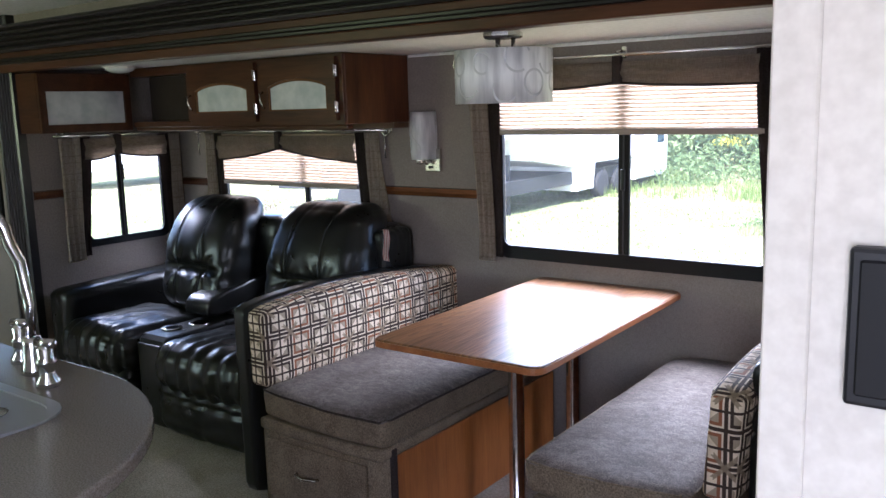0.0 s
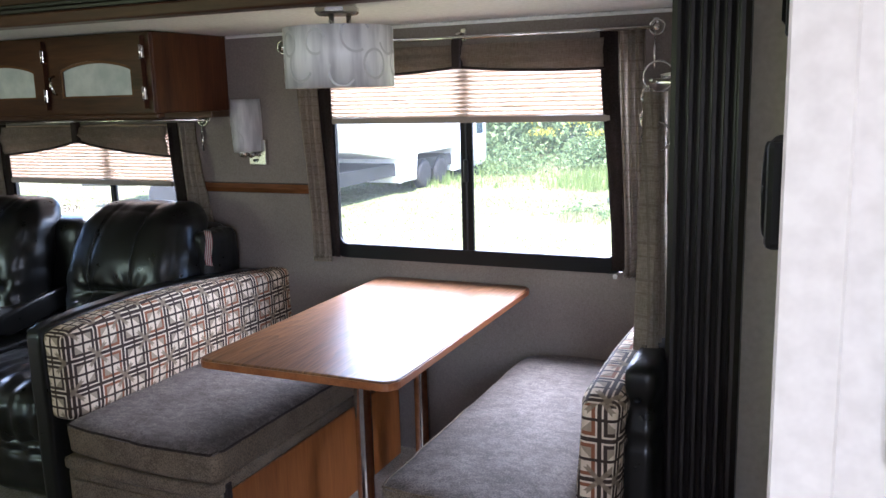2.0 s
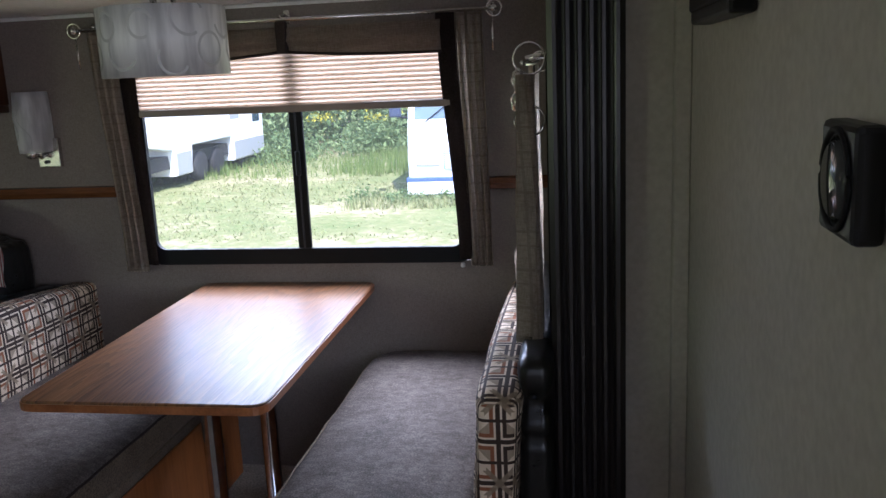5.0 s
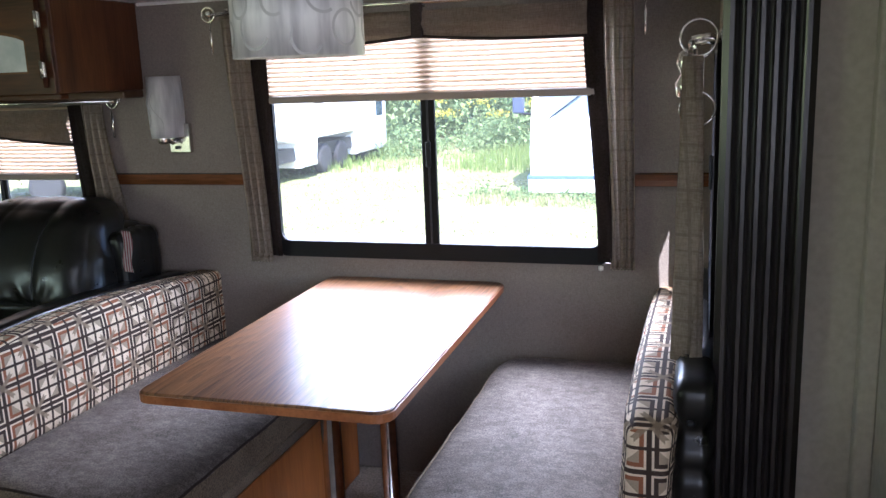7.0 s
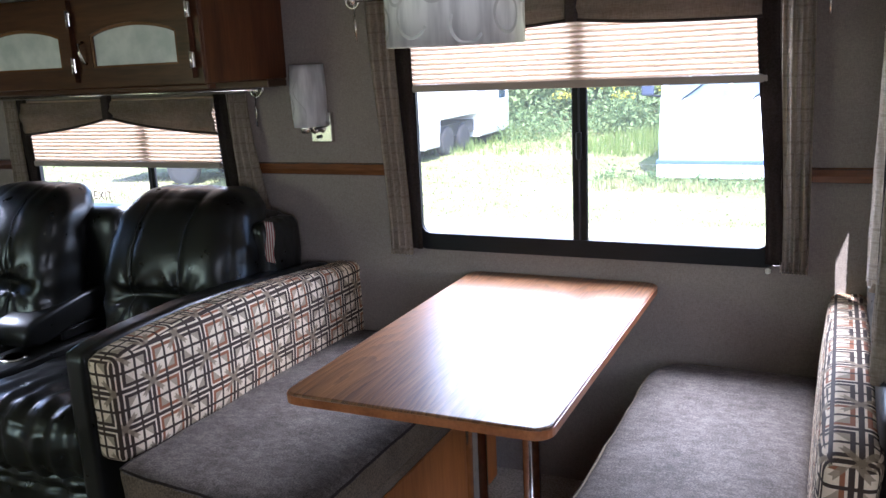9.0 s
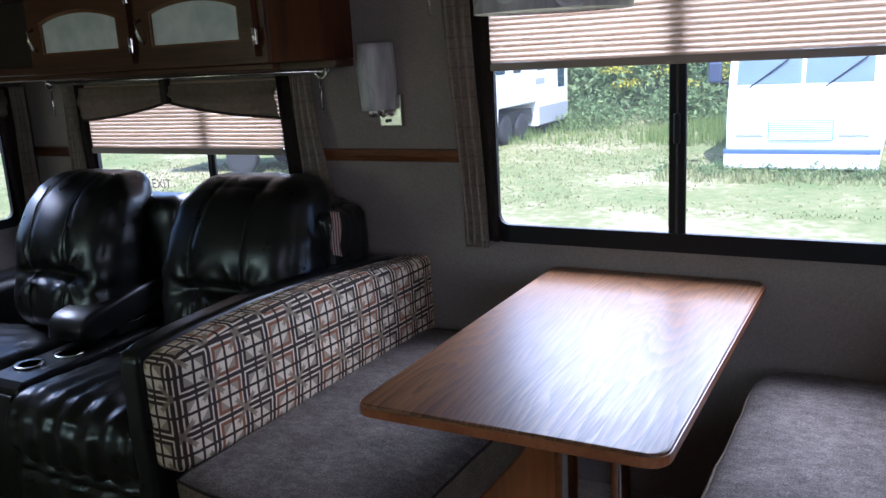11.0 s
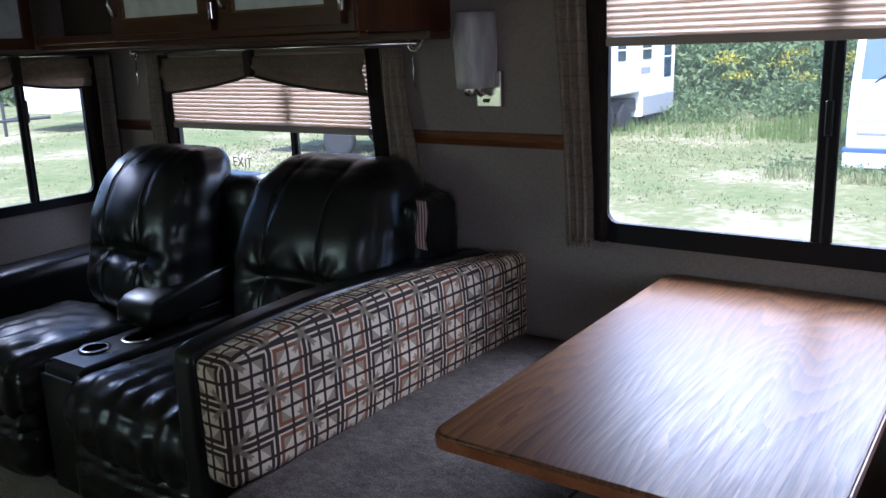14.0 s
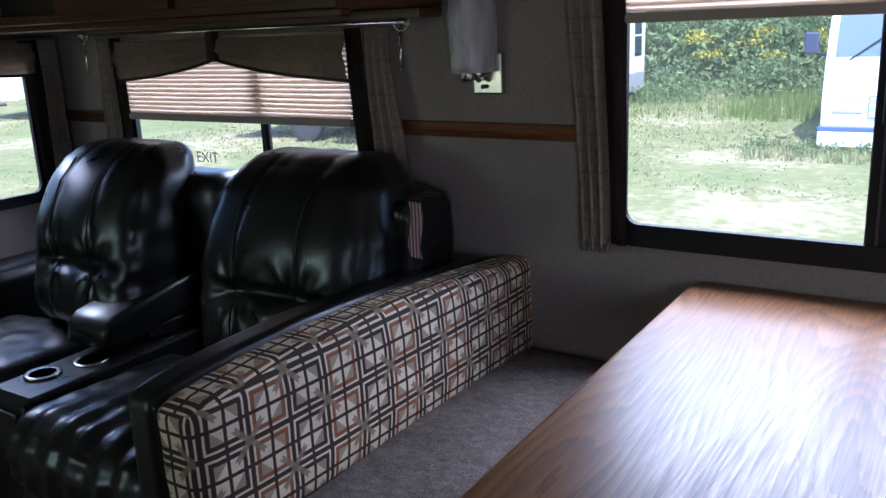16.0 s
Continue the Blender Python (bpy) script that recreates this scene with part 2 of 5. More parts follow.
def lattice():
    """Woven upholstery: nested squares in brown or rust on cream, quartered by dark bars, with tan corner facets."""
    m = mat("lattice_upholstery", (0.6, 0.55, 0.48), 0.75, spec=0.25)
    s = m.node_tree.nodes.new("ShaderNodeSeparateXYZ")
    link(m, coords(m), s.inputs[0])
    cell = 0.098
    # the pattern turns over the cushion's edges
    g = m.node_tree.nodes.new("ShaderNodeNewGeometry")
    sn = m.node_tree.nodes.new("ShaderNodeSeparateXYZ")
    link(m, g.outputs["Normal"], sn.inputs[0])
    end = calc(m, "GREATER_THAN", calc(m, "ABSOLUTE", sn.outputs[1]), 0.72)
    top = calc(m, "GREATER_THAN", sn.outputs[2], 0.72)

    def choose(k, a, b):
        return calc(m, "ADD", calc(m, "MULTIPLY", k, b), calc(m, "MULTIPLY", calc(m, "SUBTRACT", 1.0, k), a))

    def both(a, b):
        return calc(m, "MULTIPLY", a, b)

    def either(a, b):
        return calc(m, "MAXIMUM", a, b)

    def band(f, a, b):
        return both(calc(m, "GREATER_THAN", f, a), calc(m, "LESS_THAN", f, b))
    u = calc(m, "ADD", calc(m, "DIVIDE", choose(end, s.outputs[1], s.outputs[0]), cell), 40.3)
    v = calc(m, "ADD", calc(m, "DIVIDE", choose(top, s.outputs[2], s.outputs[0]), cell), 40.15)
    iu, iv = calc(m, "FLOOR", u), calc(m, "FLOOR", v)
    fu, fv = calc(m, "SUBTRACT", calc(m, "FRACT", u), 0.5), calc(m, "SUBTRACT", calc(m, "FRACT", v), 0.5)
    au, av = calc(m, "ABSOLUTE", fu), calc(m, "ABSOLUTE", fv)
    ring_at = calc(m, "MAXIMUM", au, av)
    par = calc(m, "MODULO", iu, 2.0)
    right, up = calc(m, "GREATER_THAN", fu, 0.0), calc(m, "GREATER_THAN", fv, 0.0)
    # which diagonal pair of corners carries the facets
    same = calc(m, "ABSOLUTE", calc(m, "SUBTRACT", right, up))
    pick = calc(m, "ABSOLUTE", calc(m, "SUBTRACT", same, calc(m, "MODULO", calc(m, "ADD", iu, iv), 2.0)))
    tone = noisy(m, 14, 3)
    cream = ramp(m, tone, ((0.3, (0.58, 0.47, 0.33)), (0.7, (0.76, 0.64, 0.48))))
    dark, rust, tan = (0.045, 0.028, 0.02), (0.25, 0.095, 0.042), (0.23, 0.17, 0.11)
    ink = mixed(m, par, dark, rust)
    frame_ring_on = band(ring_at, 0.31, 0.4)
    c = mixed(m, frame_ring_on, cream, ink)
    facet = both(both(calc(m, "GREATER_THAN", calc(m, "ADD", au, av), 0.34), calc(m, "LESS_THAN", ring_at, 0.31)), pick)
    c = mixed(m, both(facet, 0.75), c, tan)
    # dark bars: through the middle of each square and between the squares
    cross = calc(m, "LESS_THAN", calc(m, "MINIMUM", au, av), 0.038)
    edge = calc(m, "GREATER_THAN", ring_at, 0.448)
    c = mixed(m, either(cross, edge), c, dark)
    # tan strokes laid over the corners
    stroke = both(calc(m, "LESS_THAN", calc(m, "ABSOLUTE", calc(m, "SUBTRACT", au, av)), 0.085), both(calc(m, "GREATER_THAN", ring_at, 0.2), calc(m, "SUBTRACT", 1.0, pick)))
    c = mixed(m, both(stroke, 0.85), c, tan)
    weave = noisy(m, 1.0, 2, coords(m, (500, 500, 500)))
    c = mixed(m, 0.15, c, ramp(m, weave, ((0.3, (0.1, 0.09, 0.08)), (0.7, (0.7, 0.66, 0.6)))), "OVERLAY")
    link(m, c, base(m).inputs["Base Color"])
    bump(m, weave, 0.2)
    return m


LATTICE = lattice()


def striped():
    m = mat("striped_cloth", (0.6, 0.5, 0.5), 0.9)
    w = node(m, "ShaderNodeTexWave", Scale=26.0, Distortion=1.5)
    link(m, coords(m, (1, 0.6, 1)), w.inputs["Vector"])
    link(m, ramp(m, w.outputs[0], ((0.45, (0.6, 0.52, 0.5)), (0.55, (0.28, 0.06, 0.07)))), base(m).inputs["Base Color"])
    return m


STRIPE = striped()


def meadow():
    m = mat("meadow_ground", (0.15, 0.2, 0.06), 1.0, spec=0.1)
    a, b = noisy(m, 0.35, 5), noisy(m, 6.0, 5)
    k = calc(m, "ADD", calc(m, "MULTIPLY", a, 0.65), calc(m, "MULTIPLY", b, 0.35))
    c = ramp(m, k, ((0.36, (0.115, 0.15, 0.055)), (0.5, (0.185, 0.19, 0.085)), (0.62, (0.36, 0.31, 0.205))))
    link(m, c, base(m).inputs["Base Color"])
    bump(m, b, 0.6, 0.05)
    return m


def foliage(name, dark, light):
    m = mat(name, light, 0.7, spec=0.2)
    g = m.node_tree.nodes.new("ShaderNodeNewGeometry")
    link(m, ramp(m, g.outputs["Random Per Island"], ((0.0, dark), (1.0, light))), base(m).inputs["Base Color"])
    t = node(m, "ShaderNodeBsdfTranslucent")
    t.inputs["Color"].default_value = (*light, 1)
    x = m.node_tree.nodes.new("ShaderNodeMixShader")
    x.inputs[0].default_value = 0.3
    link(m, base(m).outputs[0], x.inputs[1])
    link(m, t.outputs[0], x.inputs[2])
    link(m, x.outputs[0], m.node_tree.nodes["Material Output"].inputs["Surface"])
    return m


MEADOW = meadow()
GRASS = foliage("grass_blades", (0.17, 0.21, 0.08), (0.29, 0.285, 0.14))
LEAF = foliage("bush_leaves", (0.06, 0.11, 0.04), (0.2, 0.26, 0.11))
LEAF_DARK = foliage("wood_leaves", (0.012, 0.03, 0.01), (0.05, 0.09, 0.03))
YELLOW = foliage("goldenrod_flowers", (0.25, 0.24, 0.03), (0.45, 0.4, 0.05))
VAN_WHITE = mat("vehicle_white_gelcoat", (0.8, 0.8, 0.79), 0.3)
link(VAN_WHITE, ramp(VAN_WHITE, noisy(VAN_WHITE, 2.0, 4), ((0.3, (0.74, 0.74, 0.72)), (0.7, (0.82, 0.82, 0.81)))), base(VAN_WHITE).inputs["Base Color"])
VAN_GREY = mat("vehicle_grey_skirt", (0.33, 0.34, 0.34), 0.5)
VAN_GLASS = mat("vehicle_tinted_glass", (0.03, 0.05, 0.07), 0.05)
# pale blue base colour stands in for the bright reflection on the windscreen
WINDSHIELD = mat("windscreen_glass", (0.22, 0.3, 0.36), 0.06)
VAN_BLUE = mat("vehicle_blue_stripe", (0.06, 0.1, 0.25), 0.4)
RUBBER = mat("tyre_rubber", (0.02, 0.02, 0.02), 0.85)
DARK_STEEL = mat("dark_steel", (0.05, 0.05, 0.055), 0.5, 0.6)
BARK = mat("bark", (0.08, 0.06, 0.045), 0.95)


# ---- mesh tools ----
def finish(name, bm, material, parent=None, label="", smooth=False):
    me = bpy.data.meshes.new(name)
    bmesh.ops.recalc_face_normals(bm, faces=bm.faces[:])
    bm.to_mesh(me)
    bm.free()
    if smooth:
        me.shade_smooth()
    me.materials.append(material)
    ob = new(name, me)
    if parent is not None:
        ob.parent = parent
    if label:
        ob["label"] = label
    return ob


def part(name, bm, material, parent, label="", smooth=False):
    return finish(name, bm, material, parent, label, smooth)


def thing(name, label, category, group="", at=(0, 0, 0)):
    e = new(name)
    e.location = at
    e.empty_display_size = 0.1
    return tagged(e, label, category, group)


def add_box(bm, x0, x1, y0, y1, z0, z1, bevel=0.0, seg=1):
    r = bmesh.ops.create_cube(bm, size=1)
    vs = r["verts"]
    for v in vs:
        v.co = Vector(((x0 + x1) / 2 + v.co.x * (x1 - x0), (y0 + y1) / 2 + v.co.y * (y1 - y0), (z0 + z1) / 2 + v.co.z * (z1 - z0)))
    if bevel > 0:
        es = {e for v in vs for e in v.link_edges}
        bmesh.ops.bevel(bm, geom=list(es), offset=bevel, segments=seg, profile=0.5, affect="EDGES")
    return bm


def box(x0, x1, y0, y1, z0, z1, bevel=0.0, seg=1):
    return add_box(bmesh.new(), x0, x1, y0, y1, z0, z1, bevel, seg)


def prism(points, axis, a, b, bevel=0.0, seg=1):
    """A closed outline in the two other axes, drawn out along axis from a to b."""
    bm = bmesh.new()
    order = {"x": lambda p, k: (k, p[0], p[1]), "y": lambda p, k: (p[0], k, p[1]), "z": lambda p, k: (p[0], p[1], k)}[axis]
    f = bm.faces.new([bm.verts.new(order(p, a)) for p in points])
    r = bmesh.ops.extrude_face_region(bm, geom=[f])
    d = {"x": Vector((b - a, 0, 0)), "y": Vector((0, b - a, 0)), "z": Vector((0, 0, b - a))}[axis]
    bmesh.ops.translate(bm, verts=[v for v in r["geom"] if isinstance(v, bmesh.types.BMVert)], vec=d)
    if bevel > 0:
        rims = [e for e in bm.edges if abs((e.verts[0].co - e.verts[1].co).normalized().dot(d.normalized())) < 0.5]
        bmesh.ops.bevel(bm, geom=rims, offset=bevel, segments=seg, profile=0.5, affect="EDGES")
    return bm


def tube(points, r, n=12, closed=False, bm=None):
    bm = bm or bmesh.new()
    pts = [Vector(p) for p in points]
    rings = []
    for i, p in enumerate(pts):
        if closed:
            d = pts[(i + 1) % len(pts)] - pts[i - 1]
        else:
            d = pts[min(i + 1, len(pts) - 1)] - pts[max(i - 1, 0)]
        q = d.to_track_quat("Z", "Y")
        rr = r[i] if isinstance(r, (list, tuple)) else r
        rings.append([bm.verts.new(p + q @ Vector((rr * math.cos(2 * math.pi * k / n), rr * math.sin(2 * math.pi * k / n), 0))) for k in range(n)])
    pairs = list(zip(rings, rings[1:])) + ([(rings[-1], rings[0])] if closed else [])
    for a, b in pairs:
        for k in range(n):
            bm.faces.new((a[k], a[(k + 1) % n], b[(k + 1) % n], b[k]))
    if not closed:
        bm.faces.new(rings[0][::-1])
        bm.faces.new(rings[-1])
    return bm


def lathe(profile, n=32, at=(0, 0, 0)):
    """Turned about the vertical through at; profile of (radius, height)."""
    bm = bmesh.new()
    rings = [[bm.verts.new((at[0] + r * math.cos(2 * math.pi * k / n), at[1] + r * math.sin(2 * math.pi * k / n), at[2] + z)) for k in range(n)] for r, z in profile]
    for a, b in zip(rings, rings[1:]):
        for k in range(n):
            bm.faces.new((a[k], a[(k + 1) % n], b[(k + 1) % n], b[k]))
    if profile[0][0] > 0.0005:
        bm.faces.new(rings[0][::-1])
    if profile[-1][0] > 0.0005:
        bm.faces.new(rings[-1])
    return bm


def sheet(f, nu, nv, thick=0.0):
    """A surface f(u, v), u and v from 0 to 1, given a thickness."""
    bm = bmesh.new()
    g = [[bm.verts.new(f(i / nu, j / nv)) for j in range(nv + 1)] for i in range(nu + 1)]
    for i in range(nu):
        for j in range(nv):
            bm.faces.new((g[i][j], g[i + 1][j], g[i + 1][j + 1], g[i][j + 1]))
    if thick:
        bmesh.ops.solidify(bm, geom=bm.faces[:], thickness=thick)
    return bm


def pillow(x0, x1, y0, y1, z0, z1, e=0.25, puff=None, n=26):
    """A stuffed block: a rounded box, pushed in and out along its normal by puff(point, normal)."""
    bm = bmesh.new()
    bmesh.ops.create_cube(bm, size=2)
    bmesh.ops.subdivide_edges(bm, edges=bm.edges[:], cuts=n, use_grid_fill=True)
    c = Vector(((x0 + x1) / 2, (y0 + y1) / 2, (z0 + z1) / 2))
    h = Vector(((x1 - x0) / 2, (y1 - y0) / 2, (z1 - z0) / 2))
    r = min(h) * e * 2
    r = min(r, min(h) * 0.98)
    out = {}
    for v in bm.verts:
        p = Vector((v.co.x * h.x, v.co.y * h.y, v.co.z * h.z))
        q = Vector([max(-h[i] + r, min(h[i] - r, p[i])) for i in range(3)])
        d = p - q
        nrm = d.normalized() if d.length > 1e-6 else Vector((0, 0, 1))
        out[v] = (c + q + nrm * r, nrm, Vector((v.co.x, v.co.y, v.co.z)))
    for v, (p, nrm, uvw) in out.items():
        v.co = p + (nrm * puff(uvw, nrm) if puff else Vector())
    return bm


def wall_cells(axis, at, thick, a0, a1, z0, z1, holes):
    """A wall standing at axis = at, from a0 to a1 and z0 to z1, with openings (a0, a1, z0, z1) through it."""
    bm = bmesh.new()
    us = sorted({a0, a1, *[h[0] for h in holes], *[h[1] for h in holes]})
    zs = sorted({z0, z1, *[h[2] for h in holes], *[h[3] for h in holes]})
    for ua, ub in zip(us, us[1:]):
        for za, zb in zip(zs, zs[1:]):
            um, zm = (ua + ub) / 2, (za + zb) / 2
            if any(h[0] < um < h[1] and h[2] < zm < h[3] for h in holes):
                continue
            if axis == "y":
                add_box(bm, ua, ub, at, at + thick, za, zb)
            else:
                add_box(bm, at, at + thick, ua, ub, za, zb)
    bmesh.ops.remove_doubles(bm, verts=bm.verts[:], dist=1e-5)
    seen = {}
    for f in bm.faces:
        seen.setdefault(tuple(round(k, 4) for k in f.calc_center_median()), []).append(f)
    bmesh.ops.delete(bm, geom=[f for fs in seen.values() if len(fs) > 1 for f in fs], context="FACES_ONLY")
    return bm


def structure(name, bm, material, label):
    return tagged(finish(name, bm, material), label, name.split("_")[0], kind="structure")


# ---- the shell ----
W1 = (-0.61, 0.57, 0.82, 1.62)        # dinette window in the long wall
W2 = (-2.46, -1.37, 0.72, 1.36)       # window behind the recliners
WE = (2.37, 2.92, 0.79, 1.36)         # window in the slide's far end
WR = (2.20, 2.86, 0.85, 1.48)         # window in the slide's near end
BX0, BX1, BY0 = -4.3, 3.0, -1.2

structure("floor", box(BX0, BX1, BY0, WALL_Y, FLOOR - 0.06, FLOOR), CARPET, "beige cut-pile carpet floor of the camper")
structure("wall_slide_long", wall_cells("y", WALL_Y, 0.05, X0 - 0.05, X1 + 0.05, FLOOR - 0.06, SLIDE_CEIL, [W1, W2]), WALLPAPER, "taupe linen-textured wallpapered wall with two windows")
structure("wall_slide_far_end", wall_cells("x", X0 - 0.05, 0.05, OPEN_Y + 0.03, WALL_Y, FLOOR - 0.06, SLIDE_CEIL, [WE]), WALLPAPER, "taupe wallpapered end wall of the slide-out")
structure("wall_slide_near_end", wall_cells("x", X1, 0.05, OPEN_Y + 0.03, WALL_Y, FLOOR - 0.06, SLIDE_CEIL, [WR]), WALLPAPER, "taupe wallpapered end wall beside the dinette")
structure("ceiling_slide", box(X0 - 0.05, X1 + 0.05, OPEN_Y + 0.02, WALL_Y + 0.05, SLIDE_CEIL, SLIDE_CEIL + 0.05), CEILING, "white vinyl ceiling of the slide-out")
structure("ceiling_main", box(BX0, BX1, BY0 - 0.05, OPEN_Y + 0.03, CEIL, CEIL + 0.05), CEILING, "white vinyl ceiling of the main room")
W_FAR = (-3.75, -3.10, 0.92, 1.45)
structure("wall_main_far", wall_cells("y", OPEN_Y + 0.03, 0.05, BX0, X0 - 0.05, FLOOR - 0.06, CEIL, [W_FAR]), WALLPAPER, "taupe wallpapered side wall beyond the slide-out")
structure("wall_above_slide", box(X0 - 0.05, X1 + 0.05, OPEN_Y + 0.03, OPEN_Y + 0.06, SLIDE_CEIL + 0.05, CEIL), WALLPAPER, "taupe wall above the slide-out opening")
structure("wall_main_near", box(X1 + 0.05, 1.172, OPEN_Y + 0.03, OPEN_Y + 0.08, FLOOR - 0.06, CEIL), WALL_LIGHT, "narrow pale wall beside the slide-out moulding")
W_B1, W_B2 = (1.25, 2.25, 0.8, 1.7), (-3.65, -2.35, 1.05, 1.75)
structure("wall_main_back", wall_cells("y", BY0 - 0.05, 0.05, BX0, BX1, FLOOR - 0.06, CEIL, [W_B1, W_B2]), WALL_LIGHT, "pale wall with two windows opposite the slide-out")
structure("wall_rear", box(BX0 - 0.05, BX0, BY0 - 0.05, OPEN_Y + 0.08, FLOOR - 0.06, CEIL), WALLPAPER, "taupe wallpapered rear wall")
structure("wall_hall", box(BX1, BX1 + 0.05, BY0 - 0.05, OPEN_Y + 0.08, FLOOR - 0.06, CEIL), WALL_LIGHT, "pale wall at the end of the hall")
structure("wall_closet", box(1.172, BX1, 0.694, OPEN_Y + 0.08, FLOOR, CEIL), WALL_LIGHT, "pale wallpapered closet walls, the corner beside the hall")
structure("trim_closet_corner", box(1.168, 1.209, 0.688, 0.694, FLOOR, CEIL, 0.002), WALL_LIGHT, "pale vinyl corner strip on the closet wall")
structure("trim_closet_return", box(1.137, 1.172, 2.085, OPEN_Y + 0.03, FLOOR, CEIL, 0.003), WALL_LIGHT, "pale vinyl strip in the wall corner")

# wooden chair rail along the slide's walls
def rail_x(xa, xb):
    return prism([(WALL_Y, 1.066), (WALL_Y - 0.014, 1.07), (WALL_Y - 0.02, 1.088), (WALL_Y - 0.014, 1.106), (WALL_Y, 1.11)], "x", xa, xb)


for xa, xb in ((-1.36, W1[0] - 0.03), (W1[1] + 0.03, X1), (X0, W2[0])):
    structure("trim_chair_rail", rail_x(xa, xb), CHERRY if xa < -1 and xb < -2 else wood("chair_rail_wood", (0.06, 0.02, 0.008), (0.2, 0.075, 0.026), 0.25, "x"), "varnished wooden chair rail on the wallpaper")
structure("trim_chair_rail_end", prism([(X0, 1.066), (X0 + 0.014, 1.07), (X0 + 0.02, 1.088), (X0 + 0.014, 1.106), (X0, 1.11)], "y", OPEN_Y + 0.04, WE[0] - 0.03), CHERRY, "varnished wooden chair rail on the end wall")
# pale bead where the walls meet the slide's ceiling
structure("trim_ceiling_bead", box(-1.09, X1, WALL_Y - 0.012, WALL_Y, SLIDE_CEIL - 0.014, SLIDE_CEIL - 0.001, 0.004), CEILING, "thin white bead between wall and ceiling")


def fluted(width, depth, n=5):
    """The section of a fluted board: width along the first axis, depth along the second."""
    pts = [(0, depth), (0, 0), (0.012, -0.006), (width * 0.12, -0.006)]
    inner = width * 0.76
    for i in range(n):
        a = width * 0.12 + inner * i / n
        w = inner / n
        pts += [(a + w * 0.15, -0.004), (a + w * 0.3, 0.006), (a + w * 0.5, 0.008), (a + w * 0.7, 0.006), (a + w * 0.85, -0.004)]
    pts += [(width * 0.88, -0.006), (width - 0.012, -0.006), (width, 0), (width, depth)]
    return pts


def pilaster(name, x0, x1, label):
    pts = [(x0 + u, OPEN_Y - 0.012 + v) for u, v in fluted(x1 - x0, 0.042)]
    return structure(name, prism(pts, "z", FLOOR, CEIL), FLUTE, label)


pilaster("trim_pilaster_near", 0.868, 1.035, "black fluted moulding beside the slide-out opening")
pilaster("trim_pilaster_far", -2.985, -2.80, "black fluted moulding at the slide-out's far side")
# header over the opening: wood, black flutes, wood
structure("trim_header_lower", box(-2.98, 1.04, OPEN_Y - 0.05, OPEN_Y + 0.02, 1.695, 1.733, 0.006, 2), CHERRY, "cherry wood strip under the header")
pts = [(OPEN_Y - 0.035 + v * 1.5, 1.733 + u) for u, v in fluted(0.03, 0.03, 1)]
structure("trim_header_bead", prism(pts, "x", -2.98, 1.04), FLUTE, "black bead of the header moulding")
structure("trim_header_board", box(-2.98, 1.04, OPEN_Y - 0.025, OPEN_Y + 0.02, 1.763, 1.79, 0.003), CHERRY, "cherry wood board of the header")
pts = [(OPEN_Y - 0.04 + v * 1.5, 1.79 + u) for u, v in fluted(0.13, 0.045, 4)]
structure("trim_header_flutes", prism(pts, "x", -2.98, 1.04), FLUTE, "black fluted header moulding over the slide-out")
structure("trim_ceiling_batten", box(-3.6, 1.04, 1.30, 1.325, CEIL - 0.012, CEIL, 0.003), CHERRY, "thin dark batten on the main ceiling")


# ---- windows ----
def rounded(x0, x1, z0, z1, r, n=6):
    pts = []
    for cx, cz, a in ((x1 - r, z1 - r, 0), (x0 + r, z1 - r, 90), (x0 + r, z0 + r, 180), (x1 - r, z0 + r, 270)):
        pts += [(cx + r * math.cos(radians(a + 90 * k / n)), cz + r * math.sin(radians(a + 90 * k / n))) for k in range(n + 1)]
    return pts


def frame_ring(outer, inner, axis, a, b):
    """A flat ring between two outlines with the same number of points, drawn from a to b along axis."""
    bm = bmesh.new()
    put = (lambda p, k: (p[0], k, p[1])) if axis == "y" else (lambda p, k: (k, p[0], p[1]))
    loops = [[bm.verts.new(put(p, k)) for p in o] for o, k in ((outer, a), (inner, a), (inner, b), (outer, b))]
    n = len(outer)
    for i in range(4):
        p, q = loops[i], loops[(i + 1) % 4]
        for k in range(n):
            bm.faces.new((p[k], p[(k + 1) % n], q[(k + 1) % n], q[k]))
    return bm


